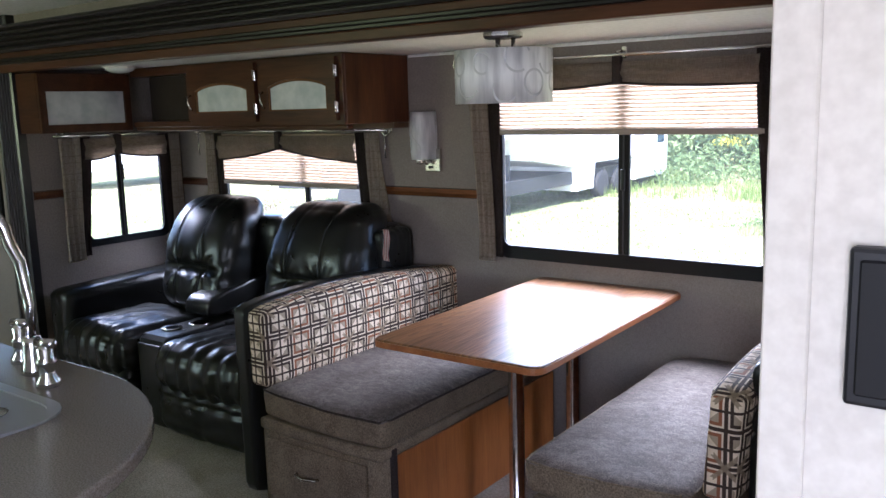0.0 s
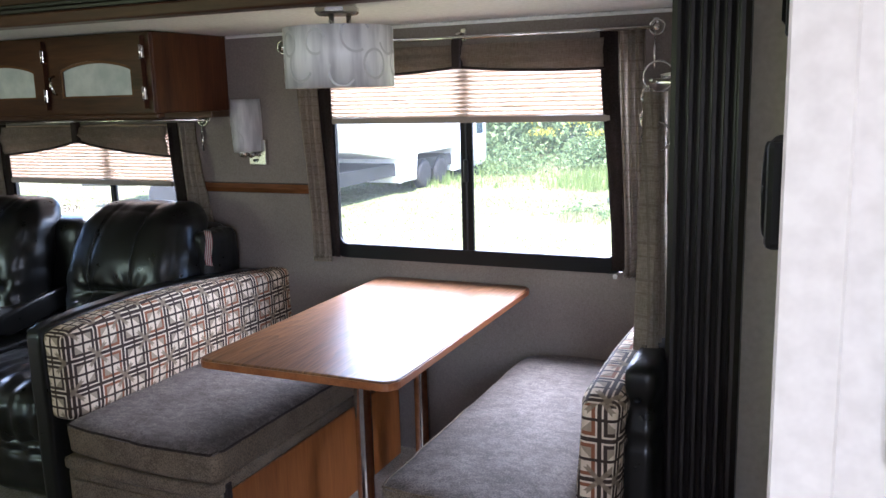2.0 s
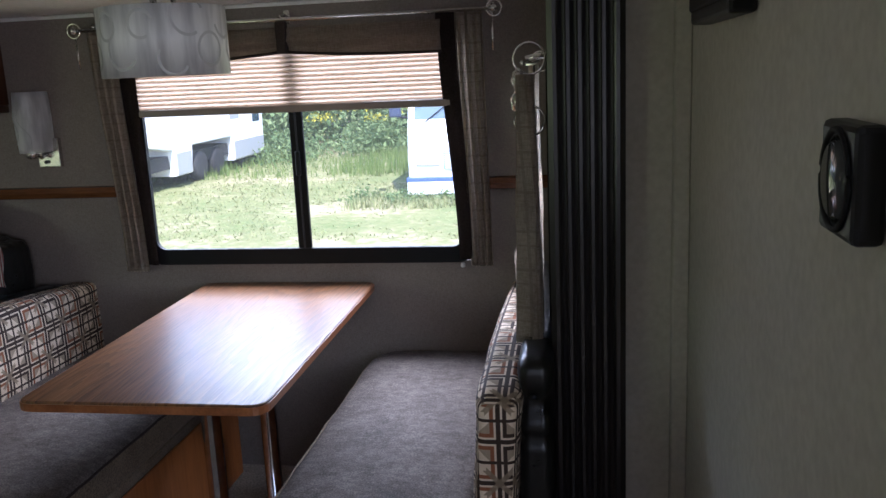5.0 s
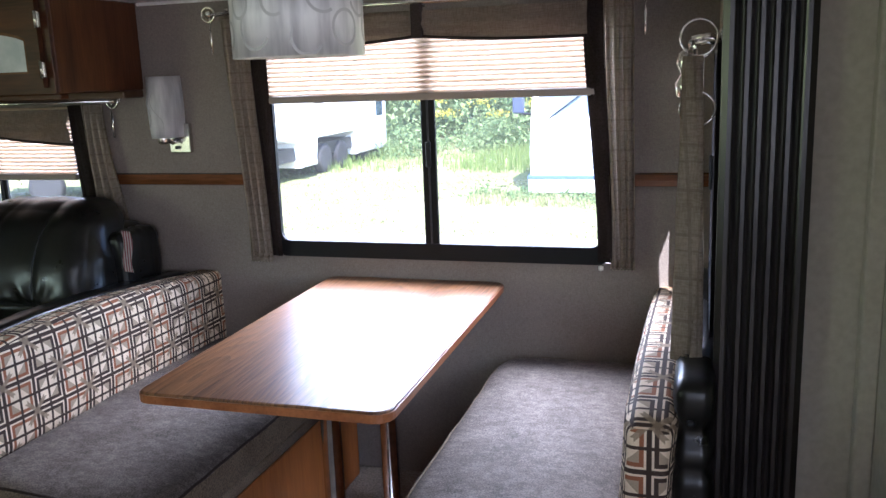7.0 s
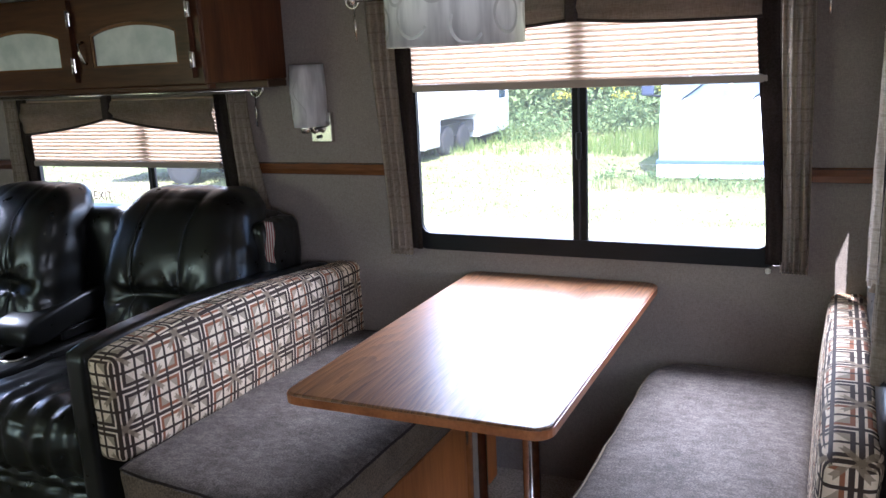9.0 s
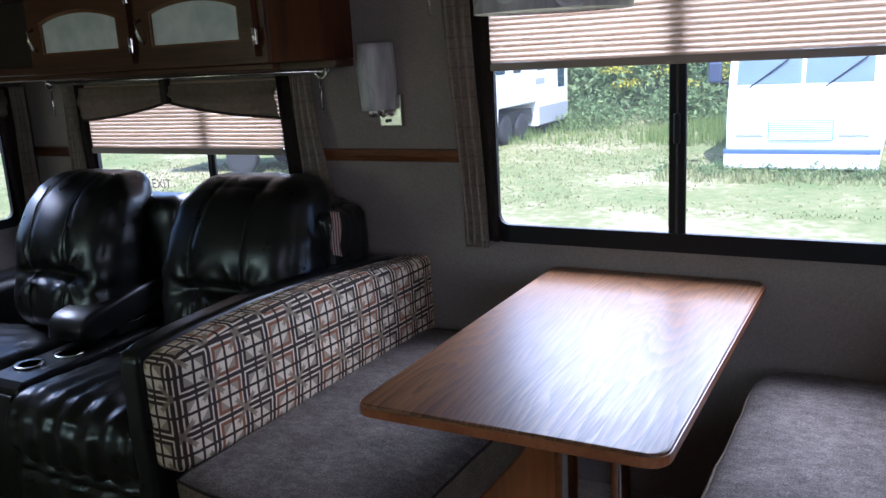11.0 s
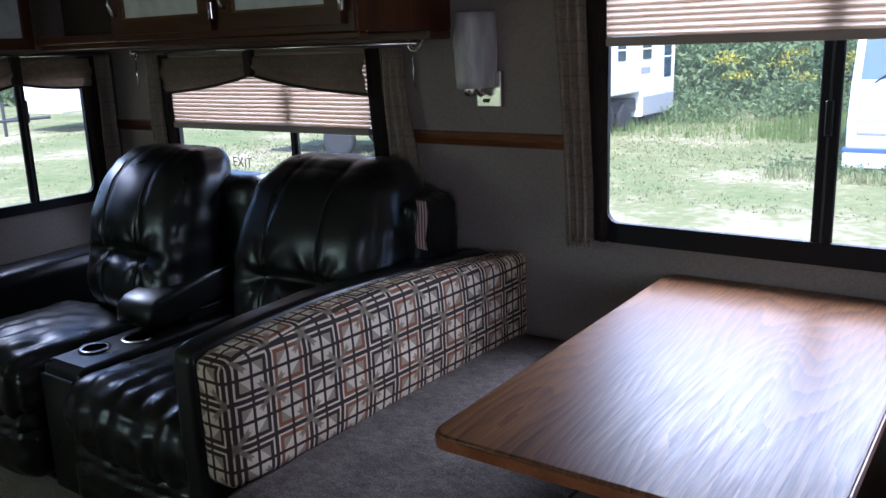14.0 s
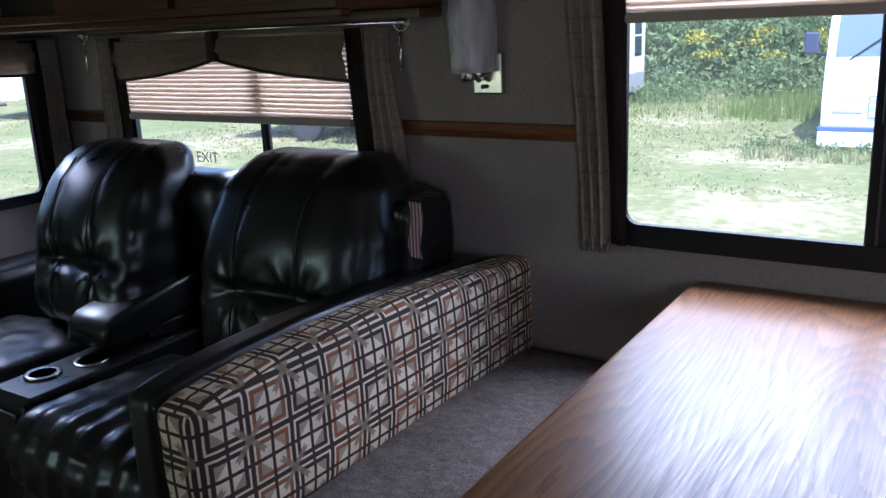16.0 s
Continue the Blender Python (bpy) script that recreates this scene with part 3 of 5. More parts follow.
def window(name, axis, at, hole, glass, mull, label, inward=-1):
    """A sliding window: black frame round the hole, a mullion with a latch and two panes."""
    w = tagged(new(name), label, "window", kind="structure")
    a0, a1, z0, z1 = hole
    g0, g1, gz0, gz1 = glass
    out, inn = rounded(a0 - 0.002, a1 + 0.002, z0 - 0.004, z1, 0.05), rounded(g0, g1, gz0, gz1, 0.035)
    lo, hi = at + inward * 0.014, at - inward * 0.004
    part("window_frame", frame_ring(out, inn, axis, lo, hi), BLACK, w)

    def bar(ua, ub, ta, tb, za, zb, bev=0.003):
        ta, tb = sorted((ta, tb))
        return box(ua, ub, ta, tb, za, zb, bev) if axis == "y" else box(ta, tb, ua, ub, za, zb, bev)
    part("mullion", bar(mull[0], mull[1], at + inward * 0.008, at - inward * 0.008, gz0 - 0.012, gz1 + 0.012), BLACK, w)
    part("mullion_track", bar((mull[0] + mull[1]) / 2 - 0.003, (mull[0] + mull[1]) / 2 + 0.003, at + inward * 0.012, at + inward * 0.007, gz0, gz1, 0.001), DARK_STEEL, w)
    part("latch", bar(mull[0] + 0.016, mull[0] + 0.034, at + inward * 0.022, at + inward * 0.0125, 1.13, 1.215, 0.003), BLACK_PLASTIC, w)
    for ua, ub in ((g0 - 0.01, mull[0] + 0.005), (mull[1] - 0.005, g1 + 0.01)):
        p = part("pane", bar(ua, ub, at - inward * 0.001, at + inward * 0.003, gz0 - 0.01, gz1 + 0.01, 0), GLASS, w)
        p.visible_shadow = False
    return w


window("window_1", "y", WALL_Y, W1, (-0.583, 0.538, 0.872, 1.60), (-0.05, -0.002), "black-framed sliding window beside the dinette table")
window("window_2", "y", WALL_Y, W2, (-2.40, -1.40, 0.765, 1.34), (-1.80, -1.765), "black-framed sliding window behind the recliners")
window("window_3", "x", X0, WE, (2.42, 2.885, 0.825, 1.34), (2.615, 2.65), "black-framed sliding window in the slide-out end", 1)
window("window_4", "x", X1, WR, (2.235, 2.825, 0.885, 1.46), (2.52, 2.55), "black-framed window behind the curtains by the dinette")
window("window_5", "y", OPEN_Y + 0.03, W_FAR, (-3.71, -3.14, 0.96, 1.42), (-3.45, -3.42), "black-framed window in the wall beyond")
# emergency exit lettering on the second window
fc = bpy.data.curves.new("exit_lettering", "FONT")
fc.body, fc.size, fc.extrude = "EXIT", 0.052, 0.0004
fo = new("exit_lettering", fc)
fo.matrix_world = pose(-2.115, WALL_Y - 0.006, 0.947, 90, 0, 0)
fo.data.materials.append(mat("exit_red_print", (0.6, 0.38, 0.4), 0.6))
dg = bpy.context.evaluated_depsgraph_get()
letters = new("exit_lettering", bpy.data.meshes.new_from_object(fo.evaluated_get(dg)))
letters.matrix_world = fo.matrix_world
bpy.data.objects.remove(fo)
letters.name = "exit_lettering"
letters.parent = bpy.data.objects["window_2"]
letters["label"] = "faint red EXIT lettering printed on the glass"


def pleated_shade(name, xa, xb, top, bottom, y, label):
    s = thing(name, label, "window shade", at=(0, 0, 0))
    pitch, amp = 0.0152, 0.008
    n = max(4, int((top - bottom) / pitch))
    zs = [bottom + 0.012 + (top - bottom - 0.012) * k / (2 * n) for k in range(2 * n + 1)]
    bm = bmesh.new()
    cols = 10
    g = []
    for i in range(cols + 1):
        x = xa + (xb - xa) * i / cols
        g.append([bm.verts.new((x, y + (amp if k % 2 else -amp) + 0.0015 * noise.noise((x * 4, z * 9, 3)), z + 0.002 * noise.noise((x * 3, z * 30, 1)))) for k, z in enumerate(zs)])
    for i in range(cols):
        for k in range(2 * n):
            bm.faces.new((g[i][k], g[i + 1][k], g[i + 1][k + 1], g[i][k + 1]))
    part("pleated_cloth", bm, PLEAT, s)
    part("bottom_rail", box(xa, xb, y - 0.011, y + 0.011, bottom - 0.012, bottom + 0.012, 0.004, 2), mat("shade_rail_taupe", (0.22, 0.18, 0.15), 0.5), s, "taupe bottom rail")
    return s


pleated_shade("pleated_shade", -0.585, 0.535, 1.62, 1.362, WALL_Y - 0.032, "half-lowered cream pleated shade in the dinette window")
pleated_shade("pleated_shade", -2.41, -1.405, 1.36, 1.10, WALL_Y - 0.032, "half-lowered cream pleated shade behind the recliners")


# ---- curtains ----
def curtain(name, axis, at, top, bottom, ztop, zbot, folds, label, material=None, parent=None, amp=0.012):
    """A hanging panel: top and bottom are (from, to) along the wall."""
    def f(u, v):
        a = top[0] + (top[1] - top[0]) * u
        b = bottom[0] + (bottom[1] - bottom[0]) * u
        k = v * v * (3 - 2 * v)
        p = a + (b - a) * k
        d = amp * math.sin(u * folds * 2 * math.pi + 0.8 * math.sin(v * 3)) * (0.55 + 0.45 * v) + 0.004 * noise.noise((u * 6, v * 5, at))
        z = ztop + (zbot - ztop) * v
        return (p, at + d, z) if axis == "y" else (at + d, p, z)
    bm = sheet(f, max(16, int(folds * 12)), 24, 0.0015)
    if parent is not None:
        return part(name, bm, material or CURTAIN, parent, label, True)
    return tagged(finish(name, bm, material or CURTAIN, smooth=True), label, "curtain")


def drape(name, axis, at, sign, plain, lining, z0, z1, label, depth=0.017):
    """A curtain panel with its dark inner border and gathered hem; plain and lining are (from, to) top then bottom."""
    t = thing(name, label, "curtain")
    curtain("panel", axis, at, plain[0], plain[1], z1, z0, 3.5, "", CURTAIN, t, depth)
    curtain("dark_border", axis, at + sign * 0.006, lining[0], lining[1], z1, z0 + 0.008, 1.0, "dark brown border", TRIM_CLOTH, t, 0.005)
    curtain("hem", axis, at - sign * 0.002, plain[1], plain[1], z0 + 0.018, z0 - 0.012, 7, "", CURTAIN, t, 0.012)
    return t


drape("curtain", "y", WALL_Y - 0.05, 1, ((-0.735, -0.635), (-0.69, -0.605)), ((-0.64, -0.578), (-0.61, -0.568)), 0.815, 1.65, "beige plaid curtain with dark border at the dinette window")
drape("curtain", "y", WALL_Y - 0.05, 1, ((0.545, 0.635), (0.57, 0.645)), ((0.482, 0.548), (0.53, 0.575)), 0.825, 1.65, "beige plaid curtain with dark border at the dinette window")
drape("curtain", "y", WALL_Y - 0.05, 1, ((-1.34, -1.25), (-1.32, -1.17)), ((-1.405, -1.335), (-1.375, -1.31)), 0.78, 1.365, "beige plaid curtain behind the recliner")
drape("curtain", "y", WALL_Y - 0.05, 1, ((-2.52, -2.445), (-2.53, -2.43)), ((-2.45, -2.385), (-2.44, -2.385)), 0.78, 1.365, "beige plaid curtain behind the recliner")
drape("curtain", "x", X0 + 0.05, -1, ((2.93, 3.0), (2.92, 3.0)), ((2.86, 2.935), (2.885, 2.925)), 0.76, 1.37, "beige plaid curtain at the end window")
drape("curtain", "x", X0 + 0.05, -1, ((2.27, 2.39), (2.26, 2.36)), ((2.385, 2.45), (2.355, 2.40)), 0.74, 1.37, "beige plaid curtain at the end window")
# the near end window: two loose panels on a rod with rings
drape("curtain", "x", X1 - 0.06, 1, ((2.13, 2.26), (2.11, 2.27)), ((2.26, 2.30), (2.27, 2.31)), 0.825, 1.45, "loose beige plaid curtain hanging beside the dinette seat", 0.034)
drape("curtain", "x", X1 - 0.07, 1, ((2.72, 2.86), (2.70, 2.86)), ((2.68, 2.72), (2.66, 2.70)), 0.86, 1.47, "beige plaid curtain in the corner by the dinette", 0.02)


def valance(axis, at, a0, a1, mid, top, low_mid, low_end, label, sign=1):
    """A swagged valance: two soft panels tied by a dark band, dark piping below."""
    t = thing("valance", label, "valance")
    for ua, ub in ((a0, mid - 0.015), (mid + 0.015, a1)):
        toward = abs(ua - mid) < abs(ub - mid)

        def f(u, v, ua=ua, ub=ub, toward=toward):
            p = ua + (ub - ua) * u
            k = u if toward else 1 - u
            low = low_mid + (low_end - low_mid) * k ** 0.8
            low -= 0.006 * math.sin(math.pi * k)
            z = top + (low - top) * v
            puff = 0.016 * math.sin(math.pi * min(1, v * 1.1)) + 0.006 * math.sin(v * 14 + 2 * k) * (0.3 + 0.7 * v)
            d = at - sign * (0.012 + puff)
            return (p, d, z) if axis == "y" else (d, p, z)
        part("panel", sheet(f, 24, 16, 0.0015), VALANCE, t, smooth=True)
        ends = [f(i / 24, 1.0) for i in range(25)]
        part("piping", tube([(x, y, z) if axis == "y" else (x, y, z) for x, y, z in ends], 0.0055, 6), TRIM_CLOTH, t, "dark brown piping", True)
    d0, d1 = sorted((at - sign * 0.035, at - sign * 0.005))
    bm = box(mid - 0.018, mid + 0.018, d0, d1, low_mid - 0.005, top + 0.02, 0.006, 2) if axis == "y" else box(d0, d1, mid - 0.018, mid + 0.018, low_mid - 0.005, top + 0.02, 0.006, 2)
    part("tie_band", bm, TRIM_CLOTH, t, "dark brown tie band")
    return t


valance("y", WALL_Y - 0.045, -0.60, 0.50, -0.03, 1.628, 1.548, 1.528, "tan linen valance with dark tie over the dinette window")
valance("y", WALL_Y - 0.045, -2.40, -1.39, -1.915, 1.352, 1.285, 1.222, "tan linen valance with dark tie behind the recliners")
valance("x", X0 + 0.045, 2.40, 2.90, 2.595, 1.362, 1.275, 1.25, "tan linen valance over the end window", -1)


def ring(cx, cy, cz, R, r, plane):
    pts = []
    for k in range(20):
        c, s = R * math.cos(2 * math.pi * k / 20), R * math.sin(2 * math.pi * k / 20)
        pts.append((cx + c, cy, cz + s) if plane == "xz" else (cx, cy + c, cz + s))
    return tube(pts, r, 6, True)


def curtain_rod(a, b, axis, at, z, brackets, label, ends=True):
    t = thing("curtain_rod", label, "curtain rod")
    P = (lambda u, d, z: (u, d, z)) if axis == "y" else (lambda u, d, z: (d, u, z))
    wall = {"y": WALL_Y}.get(axis, X1 if at > 0 else X0)
    part("rod", tube([P(a, at, z), P(b, at, z)], 0.0065, 10), NICKEL, t, smooth=True)
    for u in brackets:
        part("bracket", tube([P(u, wall, z + 0.012), P(u, (wall + at) / 2, z + 0.016), P(u, at, z + 0.01)], 0.007, 8), NICKEL, t, smooth=True)
        part("bracket_plate", box(*sorted((P(u - 0.012, 0, 0)[0], P(u + 0.012, 0, 0)[0])), WALL_Y - 0.006, WALL_Y, z - 0.01, z + 0.035, 0.003) if axis == "y" else box(*sorted((wall, wall + (0.006 if at < 0 else -0.006))), u - 0.012, u + 0.012, z - 0.01, z + 0.035, 0.003), NICKEL, t)
    if ends:
        for u, s in ((a, -1), (b, 1)):
            x, y, zz = P(u + s * 0.01, at, z)
            part("finial", ring(x, y, zz, 0.024, 0.004, "xz" if axis == "y" else "yz"), NICKEL, t, smooth=True)
            part("finial_ball", lathe([(0.001, -0.013), (0.009, -0.009), (0.013, 0), (0.009, 0.009), (0.001, 0.013)], 12, (x, y, zz)), NICKEL, t, smooth=True)
            q = P(u + s * 0.004, at, z)
            part("holdback_wire", tube([(q[0], q[1], z - 0.01), (q[0], q[1] - 0.004, z - 0.07), (q[0], q[1], z - 0.13)], 0.004, 6), NICKEL, t, smooth=True)
    return t


curtain_rod(-0.76, 0.665, "y", WALL_Y - 0.065, 1.652, (-0.70, -0.03, 0.66), "brushed nickel curtain rod over the dinette window")
curtain_rod(-2.55, -1.20, "y", WALL_Y - 0.065, 1.376, (-2.45, -1.215), "brushed nickel curtain rod behind the recliners")
curtain_rod(2.24, 2.98, "x", X0 + 0.06, 1.38, (2.3, 2.95), "brushed nickel curtain rod at the end window", False)
rod4 = curtain_rod(2.17, 2.88, "x", X1 - 0.065, 1.475, (2.3, 2.84), "brushed nickel curtain rod with rings by the dinette", False)
for y, z, R in ((2.18, 1.485, 0.036), (2.17, 1.345, 0.034), (2.84, 1.48, 0.03)):
    part("ring", ring(X1 - 0.05, y, z, R, 0.0028, "xz"), NICKEL, rod4, smooth=True)
part("holdback", lathe([(0.004, -0.05), (0.016, -0.045), (0.02, -0.02), (0.008, 0), (0.018, 0.02), (0.014, 0.04), (0.002, 0.05)], 14, (X1 - 0.075, 2.185, 1.415)), NICKEL, rod4, smooth=True)
for x, y, z, k in ((0.537, WALL_Y - 0.02, 0.808, 0.008), (-2.79, 2.892, 0.745, 0.008), (0.80, 2.74, 0.862, 0.011)):
    tagged(finish("cord_peg", lathe([(k * 0.5, -k), (k, -k * 0.7), (k, k * 0.7), (k * 0.4, k)], 10, (x, y, z)), WHITE_PLASTIC, smooth=True), "small white plastic shade cord peg below the window", "cord peg")


# ---- dinette ----
def warped(bm, f):
    for v in bm.verts:
        v.co = f(v.co.copy())
    return bm


def dinette_table():
    t = thing("dinette_table", "oak-grained dinette table with rounded corners on two chrome legs", "table")
    pts = rounded(-0.405, 0.222, 1.925, 3.04, 0.04, 5)
    tilt = lambda c: Vector((c.x, c.y, c.z + 0.008 * (c.y - 1.925) / 1.115))
    part("tabletop", warped(prism(pts, "z", 0.712, 0.74, 0.006, 2), tilt), OAK, t, "oak-grained laminate tabletop")
    part("edge_band", warped(frame_ring_z(rounded(-0.4075, 0.2245, 1.9225, 3.0425, 0.042, 5), rounded(-0.404, 0.221, 1.926, 3.039, 0.039, 5), 0.716, 0.735), tilt), wood("table_edge", (0.16, 0.05, 0.015), (0.34, 0.13, 0.045), 0.35, "y"), t)
    for y in (2.36, 2.79):
        part("leg", lathe([(0.034, 0.0), (0.034, 0.008), (0.028, 0.014), (0.028, 0.655), (0.034, 0.662), (0.055, 0.672), (0.055, 0.682)], 24, (-0.12, y, FLOOR)), CHROME, t, "chrome tube leg", True)
    return t


def frame_ring_z(outer, inner, a, b):
    bm = bmesh.new()
    loops = [[bm.verts.new((p[0], p[1], k)) for p in o] for o, k in ((outer, a), (inner, a), (inner, b), (outer, b))]
    n = len(outer)
    for i in range(4):
        p, q = loops[i], loops[(i + 1) % 4]
        for k in range(n):
            bm.faces.new((p[k], p[(k + 1) % n], q[(k + 1) % n], q[k]))
    return bm


dinette_table()


def arch(y):
    """Rise of the backrest's top along the bench."""
    u = (y - 1.92) / 1.08
    return 0.035 * math.sin(math.pi * min(1, max(0, u)) ** 0.8) - 0.012 * u


def seat_outline(xa, xb, y_near, y_far, bow, r, near_at, n=14):
    """Seen from above: a cushion bowed out at its near end."""
    pts = [(xb, y_far), (xa, y_far)]
    for k in range(n + 1):
        u = k / n
        x = xa + (xb - xa) * u
        w = u if near_at > 0 else 1 - u
        pts.append((x, y_near - bow * (1 - (1 - w) ** 2) if bow else y_near))
    return pts


def cushion(xa, xb, ya, yb, za, zb, corner):
    """A boxed seat cushion, plump on top, with a rounded inner corner and piping."""
    def puff(uvw, nrm):
        k = max(0.0, 1 - max(abs(uvw.x), abs(uvw.y)) ** 3)
        return 0.012 * k * max(0, nrm.z) + 0.003 * noise.noise((uvw.x * 4, uvw.y * 6, uvw.z))
    bm = pillow(xa, xb, ya, yb, za, zb, 0.22, puff, 28)

    def f(c):
        near = max(0.0, 1 - (c.y - ya) / 0.45)
        u = (c.x - xa) / (xb - xa)
        w = u if corner > 0 else 1 - u
        c.y -= 0.05 * near * (math.sin(math.pi * min(1, max(0, w * 0.62 + 0.1))) - 0.3)
        far = max(0.0, (c.y - (yb - 0.14)) / 0.14)
        edge = max(0.0, (w - 0.75) / 0.25)
        c.x += -corner * 0.11 * far * far * edge
        return c
    return warped(bm, f)


def rim(pts, r, material, name, parent, label=""):
    return part(name, tube(pts, r, 8, True), material, parent, label, True)


def bench(side):
    """side -1: the bench by the recliners; +1: the bench by the end wall."""
    if side < 0:
        xa, xb, face, outer = -0.885, -0.295, -0.885, -0.985
    else:
        xa, xb, face, outer = 0.215, 0.69, 0.69, 0.785
    t = thing("dinette_bench", "brown suede dinette bench with a grey microfibre cushion" if side > 0 else "brown suede dinette bench with orange veneer side and a drawer", "bench", "dinette benches")
    inner = xb if side < 0 else xa
    # seat cushion: dark top and suede boxing are one body with two cloths
    top = cushion(min(xa, xb), max(xa, xb), 1.87, 3.03, 0.402, 0.505, -side)
    c = part("seat_cushion", top, SEAT_CLOTH, t, "grey microfibre cushion with suede sides", True)
    c.data.materials.append(SIDE_CLOTH)
    for p in c.data.polygons:
        p.material_index = 1 if p.normal.z < 0.45 else 0
    # piping round the top edge
    lim = [v.co for v in c.data.vertices if abs(v.co.z - 0.493) < 0.004]
    cx, cy = (xa + xb) / 2, 2.43
    lim = sorted(lim, key=lambda p: math.atan2((p.y - cy) / 0.56, (p.x - cx) / 0.29))
    ring_pts, last = [], None
    for p in lim:
        if last is None or (p - last).length > 0.03:
            q = Vector((p.x, p.y, 0.494))
            ring_pts.append(q)
            last = p
    rim(ring_pts, 0.004, TRIM_CLOTH if side < 0 else SIDE_CLOTH, "piping", t)
    # body under it
    lo, hi = sorted((xa if side < 0 else xb, inner + side * 0.03))
    bow = [(lo, 2.99), (hi, 2.99)]
    n = 12
    for k in range(n + 1):
        u = 1 - k / n
        w = u if side < 0 else 1 - u
        bow.append((lo + (hi - lo) * u, 1.885 - 0.035 * math.sin(math.pi * (0.15 + 0.6 * w))))
    part("base", prism(bow, "z", FLOOR, 0.355, 0.008, 2), SIDE_CLOTH, t, "suede-covered base", True)
    led = [(lo - 0.0, 2.985), (hi + 0.012 * (side < 0), 2.985)]
    for k in range(n + 1):
        u = 1 - k / n
        w = u if side < 0 else 1 - u
        led.append((lo + (hi + 0.012 - lo) * u, 1.872 - 0.035 * math.sin(math.pi * (0.15 + 0.6 * w))))
    part("ledge", prism(led, "z", 0.356, 0.40, 0.012, 3), SIDE_CLOTH, t, "rounded suede ledge under the cushion", True)
    sx = hi if side < 0 else lo
    a, b = sorted((sx - side * 0.001, sx - side * 0.008))
    part("side_panel", box(a, b, 1.93, 2.985, FLOOR, 0.352, 0.002), ORANGE, t, "orange wood veneer side panel")
    a, b = sorted((sx - side * 0.001, sx - side * 0.016))
    part("corner_post", box(a, b, 1.90, 1.928, FLOOR, 0.385, 0.004), TRIM_CLOTH, t, "dark corner bracket")
    if side < 0:
        h = part("drawer_front", box(lo + 0.04, hi - 0.05, 1.842, 1.852, 0.12, 0.335, 0.004, 2), SIDE_CLOTH, t, "suede drawer front")
        xc = lo + 0.24
        part("handle", tube([(xc - 0.05, 1.842, 0.235), (xc - 0.045, 1.825, 0.235), (xc, 1.815, 0.232), (xc + 0.045, 1.825, 0.235), (xc + 0.05, 1.842, 0.235)], 0.005, 8), NICKEL, h, "nickel pull", True)
    # patterned backrest cushion
    x0, x1 = sorted((face, outer))

    def puff(uvw, nrm):
        k = max(0.0, 1 - max(abs(uvw.y), abs(uvw.z)) ** 3)
        return 0.012 * k * abs(nrm.x) + 0.002 * noise.noise((uvw.y * 6, uvw.z * 3, 2))
    bm = pillow(x0, x1, 1.915, 3.075, 0.478, 0.765, 0.26, puff, 26)

    def lift(c):
        k = (c.z - 0.478) / 0.287
        c.z += arch(c.y) * k
        if side < 0:
            c.x += 0.048 * (c.y - 1.915) / 1.13 - 0.012
        c.x += side * 0.018 * k * (1 if side > 0 else 0.2)
        return c
    part("backrest", warped(bm, lift), LATTICE, t, "cream, brown and rust lattice upholstery backrest", True)
    # black vinyl behind it
    if side < 0:
        bm = pillow(-1.078, -0.992, 1.925, 3.03, FLOOR + 0.02, 0.765, 0.3, lambda a, b: 0.003 * noise.noise((a.y * 5, a.z * 3, 1)), 22)
        part("back_panel", warped(bm, lift), LEATHER, t, "black vinyl back", True)
    else:
        def tuft(uvw, nrm):
            b = min(math.hypot(uvw.y * 0.5 - (i / 3 - 0.5) , (uvw.z - 0.55) * 0.45) for i in range(4))
            s = -0.012 * math.exp(-((uvw.z - 0.2) / 0.05) ** 2)
            return 0.006 - 0.02 * math.exp(-(b / 0.06) ** 2) + s
        bm = pillow(0.80, 0.868, 1.96, 2.97, 0.40, 0.835, 0.3, tuft, 26)
        part("back_panel", bm, LEATHER, t, "tufted black vinyl back", True)
        for z in (0.6, 0.76):
            part("button", lathe([(0.001, -0.006), (0.009, -0.004), (0.009, 0.004), (0.001, 0.006)], 12, (0.83, 1.962, z)), BLACK_PLASTIC, t, smooth=True)
        part("back_base", box(0.795, 0.868, 1.97, 2.97, FLOOR, 0.42, 0.01, 2), LEATHER, t)
    return t


bench(-1)
bench(1)


# ---- recliners ----
def crease(u, k, depth):
    return -depth * math.exp(-(u / k) ** 2)


